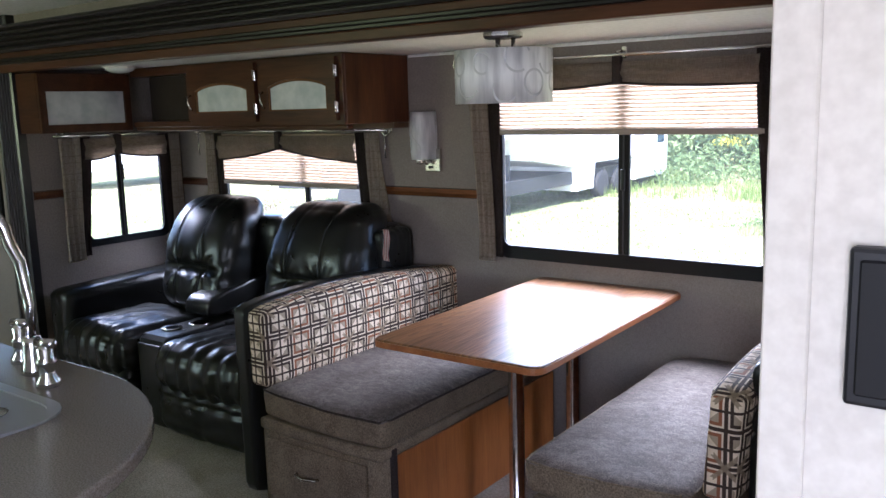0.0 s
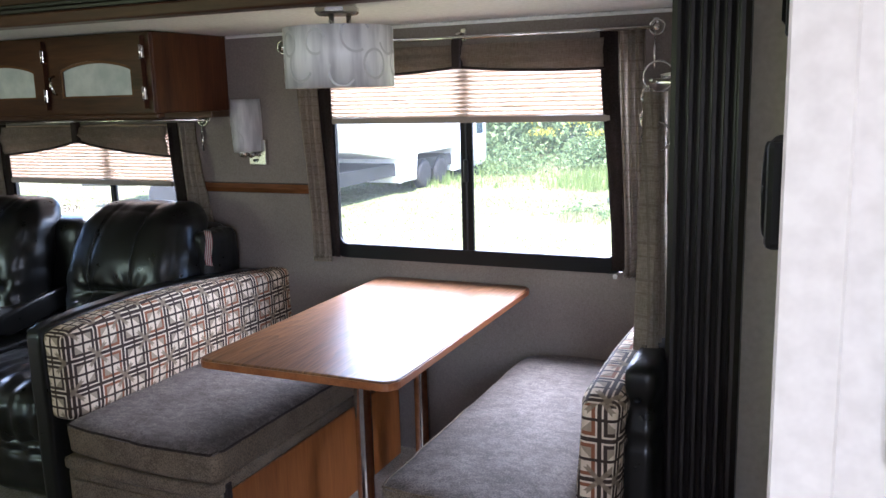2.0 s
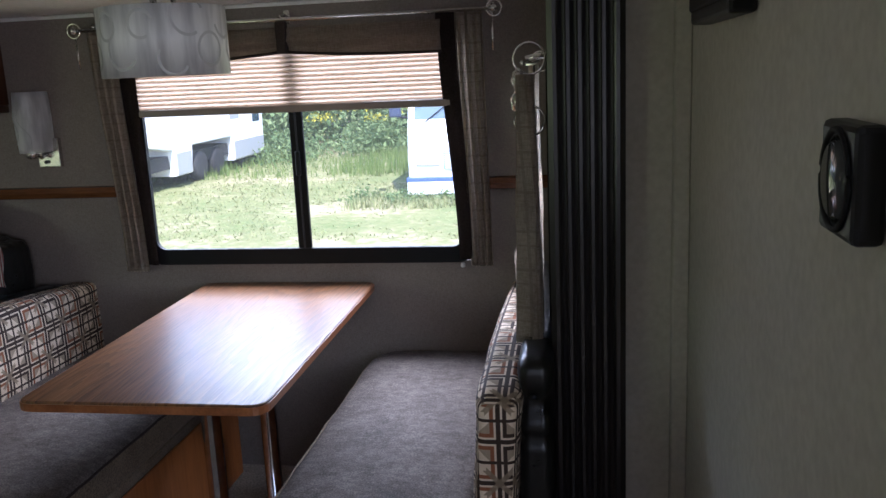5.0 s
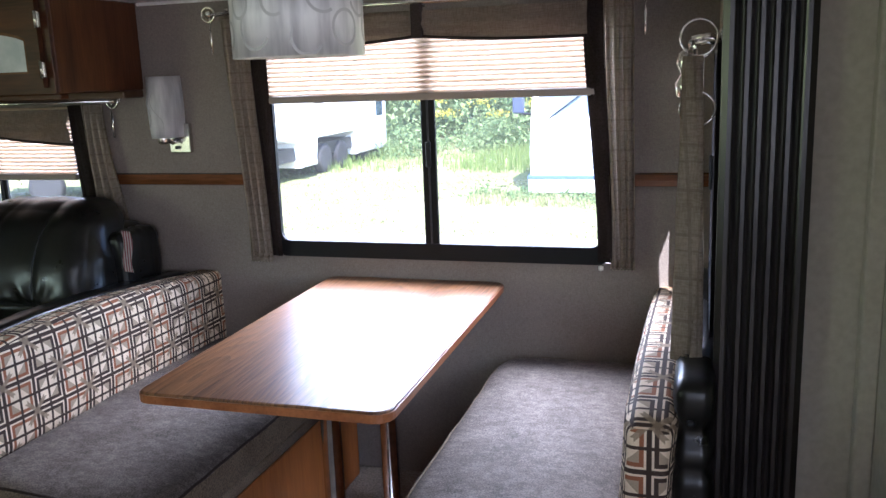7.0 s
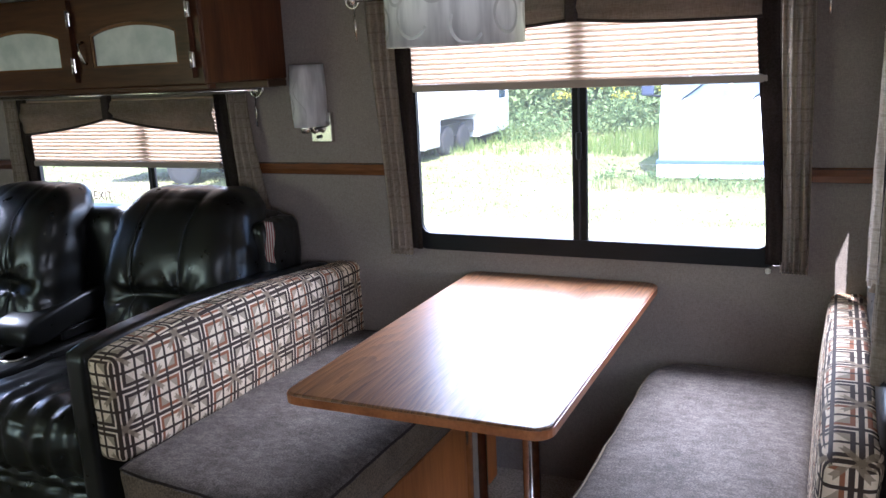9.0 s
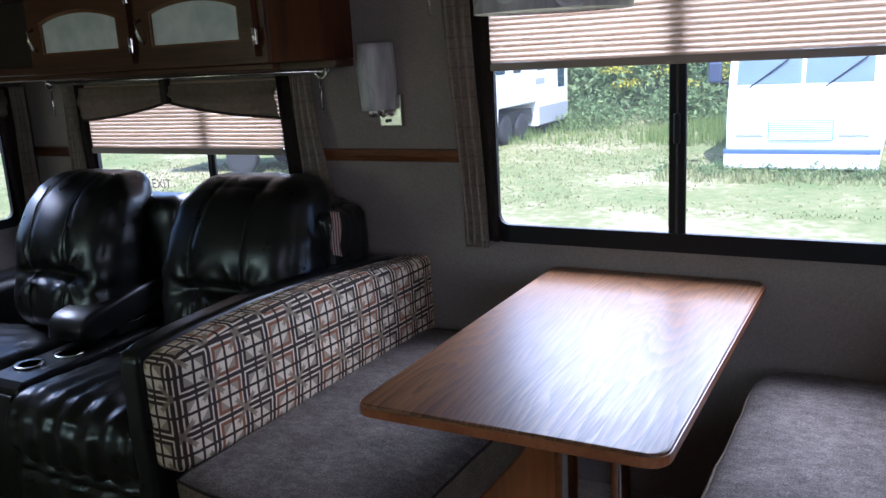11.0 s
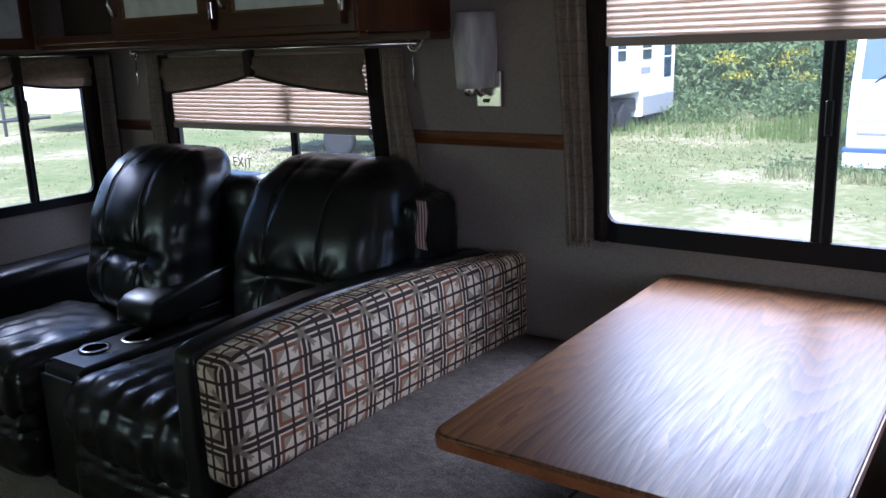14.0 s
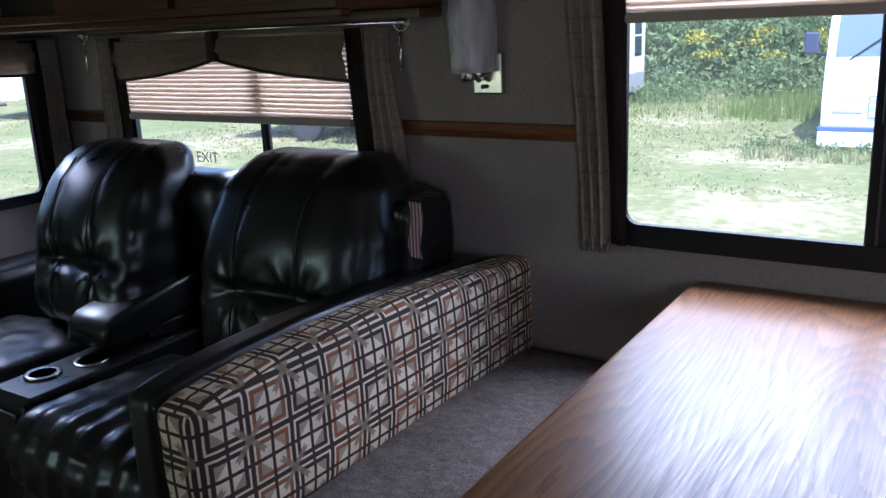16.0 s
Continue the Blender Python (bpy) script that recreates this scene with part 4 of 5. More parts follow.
def recliner_back(xa, xb, seed):
    """A pillow back: a full head pillow over a lumbar roll, drawn in by a tuck from which gathers fan out."""
    def puff(uvw, nrm):
        x, z = uvw.x, uvw.z
        front = max(0, -nrm.y)
        tuck = -0.18 + 0.02 * math.cos(3 * x)
        d = 0.046 * (1 - x * x) * math.exp(-((z - 0.38) / 0.5) ** 2)
        d += 0.03 * (1 - x * x) * math.exp(-((z + 0.62) / 0.32) ** 2)
        d += crease(z - tuck, 0.085, 0.045) * math.exp(-(x / 0.62) ** 4)
        for s in (-0.36, 0.36):
            d += crease(x - s, 0.035, 0.006)
            # gathers fan out from the ends of the tuck
            ang, rad = math.atan2(z - tuck, (x - s) * (1 if s > 0 else -1)), math.hypot(x - s, z - tuck)
            d += 0.007 * math.sin(ang * 9 + seed + 1.5 * noise.noise((x * 2, z * 2, seed))) * math.exp(-((rad - 0.2) / 0.17) ** 2)
        d += 0.0035 * math.sin(x * 11 + seed + 2 * noise.noise((x * 2, z * 2, 7))) * math.exp(-((z - 0.98) / 0.2) ** 2)
        d += 0.005 * math.sin(z * 17 + seed + 2 * noise.noise((z * 2, x * 2, 5))) * math.exp(-((abs(x) - 0.97) / 0.16) ** 2)
        d += 0.006 * noise.noise((x * 2 + seed, z * 2, seed))
        return d * (0.35 + 0.65 * front)
    bm = pillow(xa, xb, 2.66, 2.90, 0.47, 1.045, 0.4, puff, 44)

    def f(c):
        k = (c.z - 0.47) / 0.575
        c.y += -0.12 * (1 - k) + 0.05 * k - 0.05 * math.sin(math.pi * k)
        m = (xa + xb) / 2
        c.x = m + (c.x - m) * (1.0 - 0.14 * max(0, k - 0.55) ** 1.5 / 0.3 + 0.03 * math.sin(math.pi * k))
        return c
    return warped(bm, f)


def recliner_seat(xa, xb, seed):
    """The seat cushion rolls over into the padded leg rest."""
    def puff(uvw, nrm):
        x, y = uvw.x, uvw.y
        d = 0.025 * (1 - x * x)
        d += 0.007 * math.sin(x * 22 + seed + 1.5 * noise.noise((x * 3, y * 2, seed))) * math.exp(-((y + 0.75) / 0.55) ** 2)
        d += 0.006 * noise.noise((x * 4 + seed, y * 4, uvw.z * 3))
        return d
    return pillow(xa, xb, 2.075, 2.62, 0.27, 0.47, 0.42, puff, 40)


def leg_rest(xa, xb, seed):
    def puff(uvw, nrm):
        x, z = uvw.x, uvw.z
        d = crease(z - 0.45, 0.08, 0.012) + crease(x, 0.06, 0.01) * 0.5
        d += 0.006 * math.sin(x * 18 + seed) * math.exp(-((z - 0.6) / 0.4) ** 2) + 0.006 * noise.noise((x * 3, z * 3, seed))
        return d + 0.012 * (1 - x * x)
    return pillow(xa, xb, 2.085, 2.24, 0.07, 0.31, 0.4, puff, 30)


def armrest(xa, xb, ya, yb, z0, zf, zb, puffy=0.012):
    """A padded arm: straight sides, a rounded pad on top that climbs from zf to zb."""
    def puff(uvw, nrm):
        return puffy * (1 - uvw.x ** 2) * max(0, nrm.z) + 0.004 * noise.noise((uvw.x * 3, uvw.y * 5, uvw.z * 2))
    bm = pillow(xa, xb, ya, yb, z0, 1.0, 0.3, puff, 24)

    def f(c):
        k = (c.z - z0) / (1.0 - z0)
        u = min(1, max(0, (c.y - ya) / (yb - ya)))
        c.z = z0 + k * (zf + (zb - zf) * u - z0)
        return c
    return warped(bm, f)


def recliner(xa, xb, ba, bb, seed, label, shell=0.0):
    t = thing("recliner", label, "recliner", "theatre recliners")
    part("base", box(xa + 0.01, xb - 0.01, 2.16, 2.9, FLOOR + 0.02, 0.30, 0.02, 2), LEATHER, t)
    for x in (xa + 0.05, xb - 0.05):
        part("foot", lathe([(0.02, 0), (0.022, 0.012), (0.02, 0.025)], 12, (x, 2.22, FLOOR)), BLACK_PLASTIC, t)
    part("seat", recliner_seat(xa, xb, seed), LEATHER, t, "wrinkled black leather seat", True)
    part("leg_rest", leg_rest(xa, xb, seed + 1), LEATHER, t, "padded folded leg rest", True)
    b = part("backrest", recliner_back(ba, bb, seed), LEATHER, t, "channelled black leather pillow back", True)
    part("back_shell", warped(pillow(ba + 0.05, bb + shell, 2.80, 2.99, 0.3, 0.955, 0.35, None, 12), lambda c: c), LEATHER, t, "", True)
    # two stitched seams down the pillow's face
    for s in (-0.36, 0.36):
        x_at = (ba + bb) / 2 + s * (bb - ba) / 2
        pts = []
        for k in range(16):
            z = 0.55 + 0.46 * k / 15
            near = [v.co for v in b.data.vertices if abs(v.co.z - z) < 0.02 and abs(v.co.x - x_at) < 0.025]
            if near:
                f = min(near, key=lambda p: p.y)
                pts.append((x_at, f.y + 0.0015, z))
        if len(pts) > 4:
            part("seam", tube(pts, 0.0026, 6), BLACK_PLASTIC, b, "stitched seam", True)
    return t


R1 = recliner(-1.85, -1.205, -1.65, -1.07, 1.3, "black leather recliner with upright back beside the dinette")
R2 = recliner(-2.62, -2.06, -2.42, -1.90, 4.1, "black leather recliner with upright back in the corner", 0.14)
part("armrest", armrest(-1.215, -1.085, 2.055, 2.93, FLOOR + 0.03, 0.675, 0.765), LEATHER, R1, "black leather arm", True)
part("foot", lathe([(0.022, 0), (0.024, 0.016), (0.02, 0.04)], 12, (-1.11, 2.10, FLOOR)), BLACK_PLASTIC, R1)
part("wing", armrest(-1.13, -1.02, 2.74, 2.95, 0.5, 0.93, 0.93), LEATHER, R1, "black leather side wing", True)
part("armrest", armrest(-2.80, -2.60, 2.14, 2.9, FLOOR + 0.03, 0.605, 0.625, 0.02), LEATHER, R2, "rolled black leather arm", True)
tagged(finish("striped_cloth", sheet(lambda u, v: (-1.02 + 0.045 * u + 0.006 * math.sin(6 * v), 2.73 - 0.012 * u, 0.955 - 0.14 * v), 6, 10, 0.004), STRIPE, smooth=True), "red and white striped cloth tucked beside the recliner", "cloth")


def console():
    t = thing("cup_holder_console", "black leather console with two cup holders between recliners", "console")
    part("body", prism([(2.155, FLOOR + 0.02), (2.155, 0.42), (2.165, 0.455), (2.19, 0.472), (2.9, 0.485), (2.9, FLOOR + 0.02)], "x", -2.05, -1.862, 0.01, 2), LEATHER, t)
    part("front_panel", box(-2.04, -1.872, 2.143, 2.156, 0.06, 0.44, 0.006, 2), LEATHER, t)
    for x, y in ((-1.985, 2.30), (-1.945, 2.425)):
        part("cup_rim", lathe([(0.036, 0.0), (0.047, 0.0), (0.05, 0.004), (0.047, 0.008), (0.037, 0.006)], 24, (x, y, 0.4745)), NICKEL, t, "metal cup holder rim", True)
        part("cup_well", lathe([(0.001, 0.003), (0.036, 0.003), (0.038, 0.006)], 24, (x, y, 0.4745)), BLACK_PLASTIC, t)

    pad = [(2.43, 0.52), (2.437, 0.575), (2.47, 0.602), (2.7, 0.648), (2.93, 0.68), (2.93, 0.60), (2.7, 0.54), (2.5, 0.505)]
    part("lid_armrest", prism(pad, "x", -2.06, -1.875, 0.018, 3), LEATHER, t, "padded armrest lid", True)
    part("lid_hinge", box(-2.04, -1.895, 2.6, 2.9, 0.486, 0.53, 0.006), LEATHER, t)
    return t


console()


# ---- overhead cabinets ----
def arch_door(axis, at, a0, a1, z0, z1, parent, hinge_side, sign):
    """A cathedral door: frame with an arched opening and a frosted pane behind it."""
    P = (lambda u, d, z: (u, d, z)) if axis == "y" else (lambda u, d, z: (d, u, z))
    w = 0.05
    n = 14
    g0, g1, gz0 = a0 + w, a1 - w, z0 + 0.045
    gt = z1 - 0.115
    inner = [(g0, gz0), (g1, gz0)] + [(g1 - (g1 - g0) * k / n, gt + 0.032 * math.sin(math.pi * k / n) ** 0.75) for k in range(n + 1)]
    outer = [(a0, z0), (a1, z0)] + [(a1 - (a1 - a0) * k / n, z1) for k in range(n + 1)]
    d = part("door", frame_ring(outer, inner, axis, at, at + sign * 0.02), CHERRY, parent, "cherry door with arched opening")
    rim_o = [(c[0], c[1]) for c in inner]
    cx, cz = (g0 + g1) / 2, (gz0 + gt) / 2
    rim_i = [(cx + (p[0] - cx) * 0.955, cz + (p[1] - cz) * 0.88) for p in inner]
    part("inner_bead", frame_ring(rim_o, rim_i, axis, at + sign * 0.003, at + sign * 0.012), wood("bead_wood", (0.07, 0.03, 0.014), (0.2, 0.1, 0.05), 0.25, "x"), d)
    t0, t1 = sorted((at + sign * 0.011, at + sign * 0.015))
    part("pane", box(g0 - 0.01, g1 + 0.01, t0, t1, gz0 - 0.01, gt + 0.04) if axis == "y" else box(t0, t1, g0 - 0.01, g1 + 0.01, gz0 - 0.01, gt + 0.04), FROST, d, "frosted glass pane")
    hx = a1 + 0.006 if hinge_side > 0 else a0 - 0.006
    for z in (z0 + 0.055, z1 - 0.06):
        h = part("hinge", box(hx - 0.008, hx + 0.008, at - 0.007, at + 0.004, z - 0.024, z + 0.024, 0.002), NICKEL, d, "nickel hinge")
        part("hinge_pin", tube([(hx, at - 0.009, z - 0.026), (hx, at - 0.009, z + 0.026)], 0.004, 8), NICKEL, d, smooth=True)
    kx = a0 + 0.018 if hinge_side > 0 else a1 - 0.018
    part("handle", tube([(kx, at, z0 + 0.13), (kx, at - 0.02, z0 + 0.122), (kx + 0.003, at - 0.024, z0 + 0.095), (kx + 0.006, at - 0.012, z0 + 0.065), (kx + 0.006, at, z0 + 0.06)], 0.0055, 8), NICKEL, d, "curved nickel pull", True)
    return d


def overhead_cabinet():
    t = thing("overhead_cabinet", "cherry overhead cabinet with two arched frosted-glass doors", "cabinet")
    part("body", box(-2.12, -1.097, 2.615, WALL_Y, 1.412, SLIDE_CEIL - 0.002, 0.004), CHERRY_Z, t, "cherry side and carcass")
    part("face_frame", box(-2.12, -1.097, 2.602, 2.616, 1.412, SLIDE_CEIL - 0.004, 0.002), CHERRY, t)
    arch_door("y", 2.582, -1.588, -1.125, 1.432, 1.697, t, 1, 1)
    arch_door("y", 2.582, -2.10, -1.625, 1.432, 1.697, t, 1, 1)
    part("light_rail", box(-2.6, -1.10, 2.62, 2.66, 1.392, 1.412, 0.004), CHERRY, t)
    return t


overhead_cabinet()


def corner_cabinet():
    t = thing("corner_cabinet", "dark corner cabinet with open niche, shade put in as black, under the ceiling", "cabinet")
    # near-black cloth colour on the niche's back stands in for the recess's shade
    part("body", box(-2.60, -2.122, 2.72, WALL_Y, 1.412, SLIDE_CEIL - 0.002, 0.003), TRIM_CLOTH, t, "recessed face, coloured near black for shade")
    part("top_rail", box(-2.60, -2.122, 2.605, 2.72, 1.67, SLIDE_CEIL - 0.002, 0.003), CHERRY, t)
    part("bottom_rail", box(-2.60, -2.122, 2.605, 2.72, 1.412, 1.44, 0.003), CHERRY, t)
    part("stile", box(-2.14, -2.123, 2.605, 2.72, 1.44, 1.67, 0.002), CHERRY, t)
    return t


corner_cabinet()


def end_cabinet():
    t = thing("end_cabinet", "cherry end cabinet with a plain pale panel door", "cabinet")
    part("body", box(X0, -2.62, 2.105, 2.60, 1.40, 1.69, 0.004), CHERRY, t)
    fr = frame_ring([(2.105, 1.40), (2.60, 1.40), (2.60, 1.685), (2.105, 1.685)], [(2.14, 1.44), (2.565, 1.44), (2.565, 1.60), (2.14, 1.60)], "x", -2.621, -2.60)
    d = part("door", fr, CHERRY, t, "cherry door frame")
    part("panel", box(-2.618, -2.612, 2.13, 2.575, 1.43, 1.61), FROST, d, "frosted pale panel")
    return t


end_cabinet()
structure("trim_shelf", box(X0, -1.10, 2.93, WALL_Y, 1.385, 1.4115, 0.004), wood("shelf_wood", (0.05, 0.025, 0.014), (0.12, 0.07, 0.04), 0.4, "x"), "dark wooden ledge under the overhead cabinets")


# ---- lamps ----
def drum_lamp():
    c = (-0.083, 2.25)
    t = thing("ceiling_lamp", "white drum ceiling lamp with grey ring pattern and nickel base", "lamp")
    part("ceiling_plate", lathe([(0.0, 0), (0.058, 0.0), (0.064, 0.006), (0.064, 0.018), (0.056, 0.024), (0.056, 0.0315)], 8, (*c, SLIDE_CEIL - 0.0315)), NICKEL, t, "faceted nickel ceiling plate")
    for k in range(3):
        a = radians(30 + 120 * k)
        x, y = c[0] + 0.032 * math.cos(a), c[1] + 0.032 * math.sin(a)
        part("stem", tube([(x, y, 1.62), (x, y, SLIDE_CEIL - 0.03)], 0.007, 10), NICKEL, t, smooth=True)
    R, zb, zt = 0.155, 1.483, 1.648
    bm = lathe([(R - 0.004, zb + 0.004), (R, zb), (R, zt), (R - 0.004, zt), (R - 0.005, zt - 0.004), (R - 0.005, zb + 0.006)], 56, (*c, 0))
    shade = part("shade", bm, ALABASTER, t, "white acrylic drum shade", True)
    part("diffuser", lathe([(0.001, zb + 0.012), (R - 0.006, zb + 0.012), (R - 0.006, zb + 0.016), (0.001, zb + 0.016)], 40, (*c, 0)), ALABASTER, t)
    part("top_bar", box(c[0] - R + 0.004, c[0] + R - 0.004, c[1] - 0.008, c[1] + 0.008, 1.615, 1.622), NICKEL, t)
    rng = random.Random(5)
    k = 0
    for row in range(2):
        for i in range(9):
            a0 = (i + 0.5 * row) * 2 * math.pi / 9 + rng.uniform(-0.08, 0.08)
            zc = (1.535 if row else 1.61) + rng.uniform(-0.012, 0.012)
            rr = rng.choice((0.03, 0.036, 0.042))
            s0, s1 = rng.choice(((0, 360), (20, 300), (150, 330), (0, 360), (200, 420)))
            w = 0.0045
            m = 26
            bm = bmesh.new()
            cols = []
            for j in range(m + 1):
                th = radians(s0 + (s1 - s0) * j / m)
                col = []
                for q in (rr - w, rr + w * 0.4):
                    u, z = q * math.cos(th), zc + q * 1.12 * math.sin(th)
                    z = min(zt - 0.001, max(zb + 0.002, z))
                    for rad in (R + 0.0002, R + 0.0009):
                        col.append(bm.verts.new((c[0] + rad * math.cos(a0 + u / R), c[1] + rad * math.sin(a0 + u / R), z)))
                cols.append(col)
            for p, q in zip(cols, cols[1:]):
                bm.faces.new((p[1], q[1], q[3], p[3]))
                bm.faces.new((p[0], p[2], q[2], q[0]))
            part("ring_print", bm, RING_GREY, shade, smooth=True)
    return t


drum_lamp()


def sconce():
    t = thing("wall_sconce", "white half-round wall sconce on a nickel plate", "lamp")
    plate = part("wall_plate", box(-1.0, -0.914, WALL_Y - 0.022, WALL_Y, 1.185, 1.29, 0.004, 2), NICKEL, t, "brushed nickel wall plate")
    part("switch", lathe([(0.006, 0), (0.006, 0.012)], 10, (0, 0, 0)), BLACK_PLASTIC, t).matrix_world = pose(-0.965, WALL_Y - 0.022, 1.205, 90)
    part("arm", tube([(-0.965, WALL_Y - 0.02, 1.235), (-0.967, WALL_Y - 0.05, 1.225), (-0.97, WALL_Y - 0.07, 1.24), (-0.97, WALL_Y - 0.07, 1.27)], 0.009, 10), NICKEL, t, smooth=True)
    part("socket", lathe([(0.014, -0.02), (0.02, -0.012), (0.02, 0.02)], 14, (-0.985, WALL_Y - 0.075, 1.242)), NICKEL, t, smooth=True)

    def f(u, v):
        a = math.pi * (1 - u)
        z = 1.243 + 0.213 * v
        w = 0.052 * (1.0 + 0.10 * math.sin(math.pi * v))
        return (-0.988 + w * math.cos(a), WALL_Y - 0.012 - 0.095 * math.sin(a) ** 0.7 * (1 + 0.05 * math.sin(math.pi * v)), z)
    part("shade", sheet(f, 28, 10, 0.003), ALABASTER, t, "white ribbed half-round shade", True)
    for k in range(2):
        pts = [Vector(f(0.3 + 0.25 * k + 0.12 * math.sin(5 * s + k), 0.15 + 0.6 * s)) + Vector((0, -0.003, 0)) for s in [i / 14 for i in range(15)]]
        part("vein", tube(pts, 0.0012, 5), RING_GREY, t)
    return t


sconce()


def dome_light():
    t = thing("ceiling_light", "small clear domed ceiling light", "lamp")
    at = (-2.43, 2.44, SLIDE_CEIL)
    part("trim_ring", lathe([(0.075, -0.012), (0.082, -0.008), (0.084, 0)], 28, at), WHITE_PLASTIC, t)
    part("lens", lathe([(0.001, -0.034), (0.04, -0.03), (0.065, -0.02), (0.074, -0.008)], 28, at), mat("clear_lens", (0.7, 0.72, 0.72), 0.15), t, smooth=True)
    return t


dome_light()


# ---- closet wall fittings ----
def thermostat():
    t = thing("speaker_control", "black wall control with an oval glass face", "wall control")
    part("body", box(1.146, 1.172, 0.9, 1.0, 1.315, 1.412, 0.006, 2), BLACK_PLASTIC, t)
    bm = lathe([(0.001, 0.006), (0.03, 0.005), (0.038, 0.0)], 28)
    o = part("glass_face", bm, mat("dark_glass_face", (0.05, 0.055, 0.06), 0.06), t, "oval glass face", True)
    o.matrix_world = pose(1.1462, 0.95, 1.364, 0, -90, 0) @ Matrix.Diagonal((1.0, 0.95, 1, 1))
    part("bezel", tube([(1.145, 0.95 + 0.039 * math.cos(a), 1.364 + 0.042 * math.sin(a)) for a in [k * math.pi / 14 for k in range(28)]], 0.003, 6, True), BLACK, t, smooth=True)
    return t


thermostat()
u = thing("control_box", "black control box high on the closet wall", "control box")
part("body", box(1.132, 1.171, 1.42, 1.80, 1.525, 1.72, 0.006, 2), BLACK_PLASTIC, u)
part("front", box(1.126, 1.133, 1.44, 1.78, 1.545, 1.70, 0.004), BLACK, u)
u = thing("wall_panel", "flat black wall panel on the pale closet end", "wall panel")
part("body", box(1.241, 1.337, 0.676, 0.694, 1.216, 1.354, 0.004, 2), BLACK_PLASTIC, u)
part("face", box(1.25, 1.328, 0.673, 0.677, 1.226, 1.344, 0.002), BLACK, u)


# ---- kitchen island ----
def island():
    c, R = (-0.38, 0.36), 0.605
    t = thing("kitchen_island", "speckled solid-surface island with rounded end over cherry base", "island")

    def outline(r, back):
        pts = [(c[0] + r * math.cos(radians(a)), c[1] + r * math.sin(radians(a))) for a in range(-90, 91, 6)]
        return pts + [(back, c[1] + r), (back, c[1] - r)]
    part("worktop", prism(outline(R, -1.6), "z", 0.865, 0.90, 0.008, 3), SPECKLE, t, "speckled tan worktop")
    part("base", prism(outline(R - 0.11, -1.55), "z", FLOOR, 0.865), CHERRY_Z, t, "cherry base")
    return t


island()
s = thing("sink", "grey composite sink set in the island", "sink")
sp = rounded(-0.95, -0.16, 0.20, 0.78, 0.10, 6)
part("rim", frame_ring_z(sp, rounded(-0.925, -0.185, 0.225, 0.755, 0.08, 6), 0.901, 0.906), SINK, s)
part("basin", prism(rounded(-0.93, -0.18, 0.22, 0.76, 0.08, 6), "z", 0.9005, 0.9025), SINK, s)
part("drain", lathe([(0.02, 0), (0.038, 0.001), (0.042, 0.004), (0.038, 0.005), (0.02, 0.003)], 24, (-0.30, 0.66, 0.9025)), CHROME, s, smooth=True)


def faucet():
    t = thing("faucet", "chrome gooseneck faucet with two lever taps", "faucet")
    bx, by = -0.50, 0.87
    part("base", lathe([(0.03, 0), (0.03, 0.01), (0.024, 0.03), (0.022, 0.07), (0.02, 0.085)], 20, (bx, by, 0.90)), CHROME, t, smooth=True)
    pts = [(bx, by, 0.98), (bx, by, 1.06), (bx - 0.005, by - 0.005, 1.16)]
    for k in range(9):
        a = radians(180 * k / 8)
        pts.append((bx - 0.01 - 0.07 * (1 - math.cos(a)), by - 0.02 - 0.06 * (1 - math.cos(a)), 1.20 + 0.10 * math.sin(a)))
    part("spout", tube(pts, 0.014, 14), CHROME, t, "gooseneck spout", True)
    for dx, dy in ((0.12, -0.035), (-0.11, 0.03)):
        x, y = bx + dx, by + dy
        h = part("tap", lathe([(0.026, 0), (0.026, 0.012), (0.017, 0.025), (0.02, 0.05), (0.024, 0.055), (0.016, 0.065), (0.018, 0.085), (0.008, 0.095)], 18, (x, y, 0.90)), CHROME, t, smooth=True)
        part("lever", tube([(x - 0.03, y, 0.995), (x, y, 0.997), (x + 0.035, y, 1.0)], 0.01, 10), CHROME, h, smooth=True)
    return t


faucet()


# ---- outside ----
def ground():
    bm = bmesh.new()
    edges = [-900, -200, -60, -30, -15, 0, 15, 30, 60, 200, 900]
    g = [[bm.verts.new((x, y, GROUND)) for y in edges] for x in edges]
    for i in range(len(edges) - 1):
        for j in range(len(edges) - 1):
            bm.faces.new((g[i][j], g[i + 1][j], g[i + 1][j + 1], g[i][j + 1]))
    return structure("ground", bm, MEADOW, "sunlit meadow with patchy dry grass")


ground()


def stuff(name, faces, verts, material, label, category):
    me = bpy.data.meshes.new(name)
    me.from_pydata(verts, [], faces)
    me.materials.append(material)
    return tagged(new(name, me), label, category, kind="stuff")


def blades(name, n, xr, yr, hmin, hmax, material, label, seed, keep=None):
    rng = random.Random(seed)
    vs, fs = [], []
    for _ in range(n):
        x, y = rng.uniform(*xr), rng.uniform(*yr)
        d = noise.noise((x * 0.25, y * 0.25, seed))
        if d < -0.15 and rng.random() < 0.7 or (keep and not keep(x, y)):
            continue
        h = rng.uniform(hmin, hmax) * (1 + d)
        for _ in range(3):
            a, w, l = rng.uniform(0, 6.28), rng.uniform(0.006, 0.016), rng.uniform(0.01, 0.09)
            px, py = x + rng.uniform(-0.08, 0.08), y + rng.uniform(-0.08, 0.08)
            i = len(vs)
            vs += [(px - w * math.sin(a), py + w * math.cos(a), GROUND), (px + w * math.sin(a), py - w * math.cos(a), GROUND), (px + l * math.cos(a), py + l * math.sin(a), GROUND + h)]
            fs.append((i, i + 1, i + 2))
    return stuff(name, fs, vs, material, label, "grass")


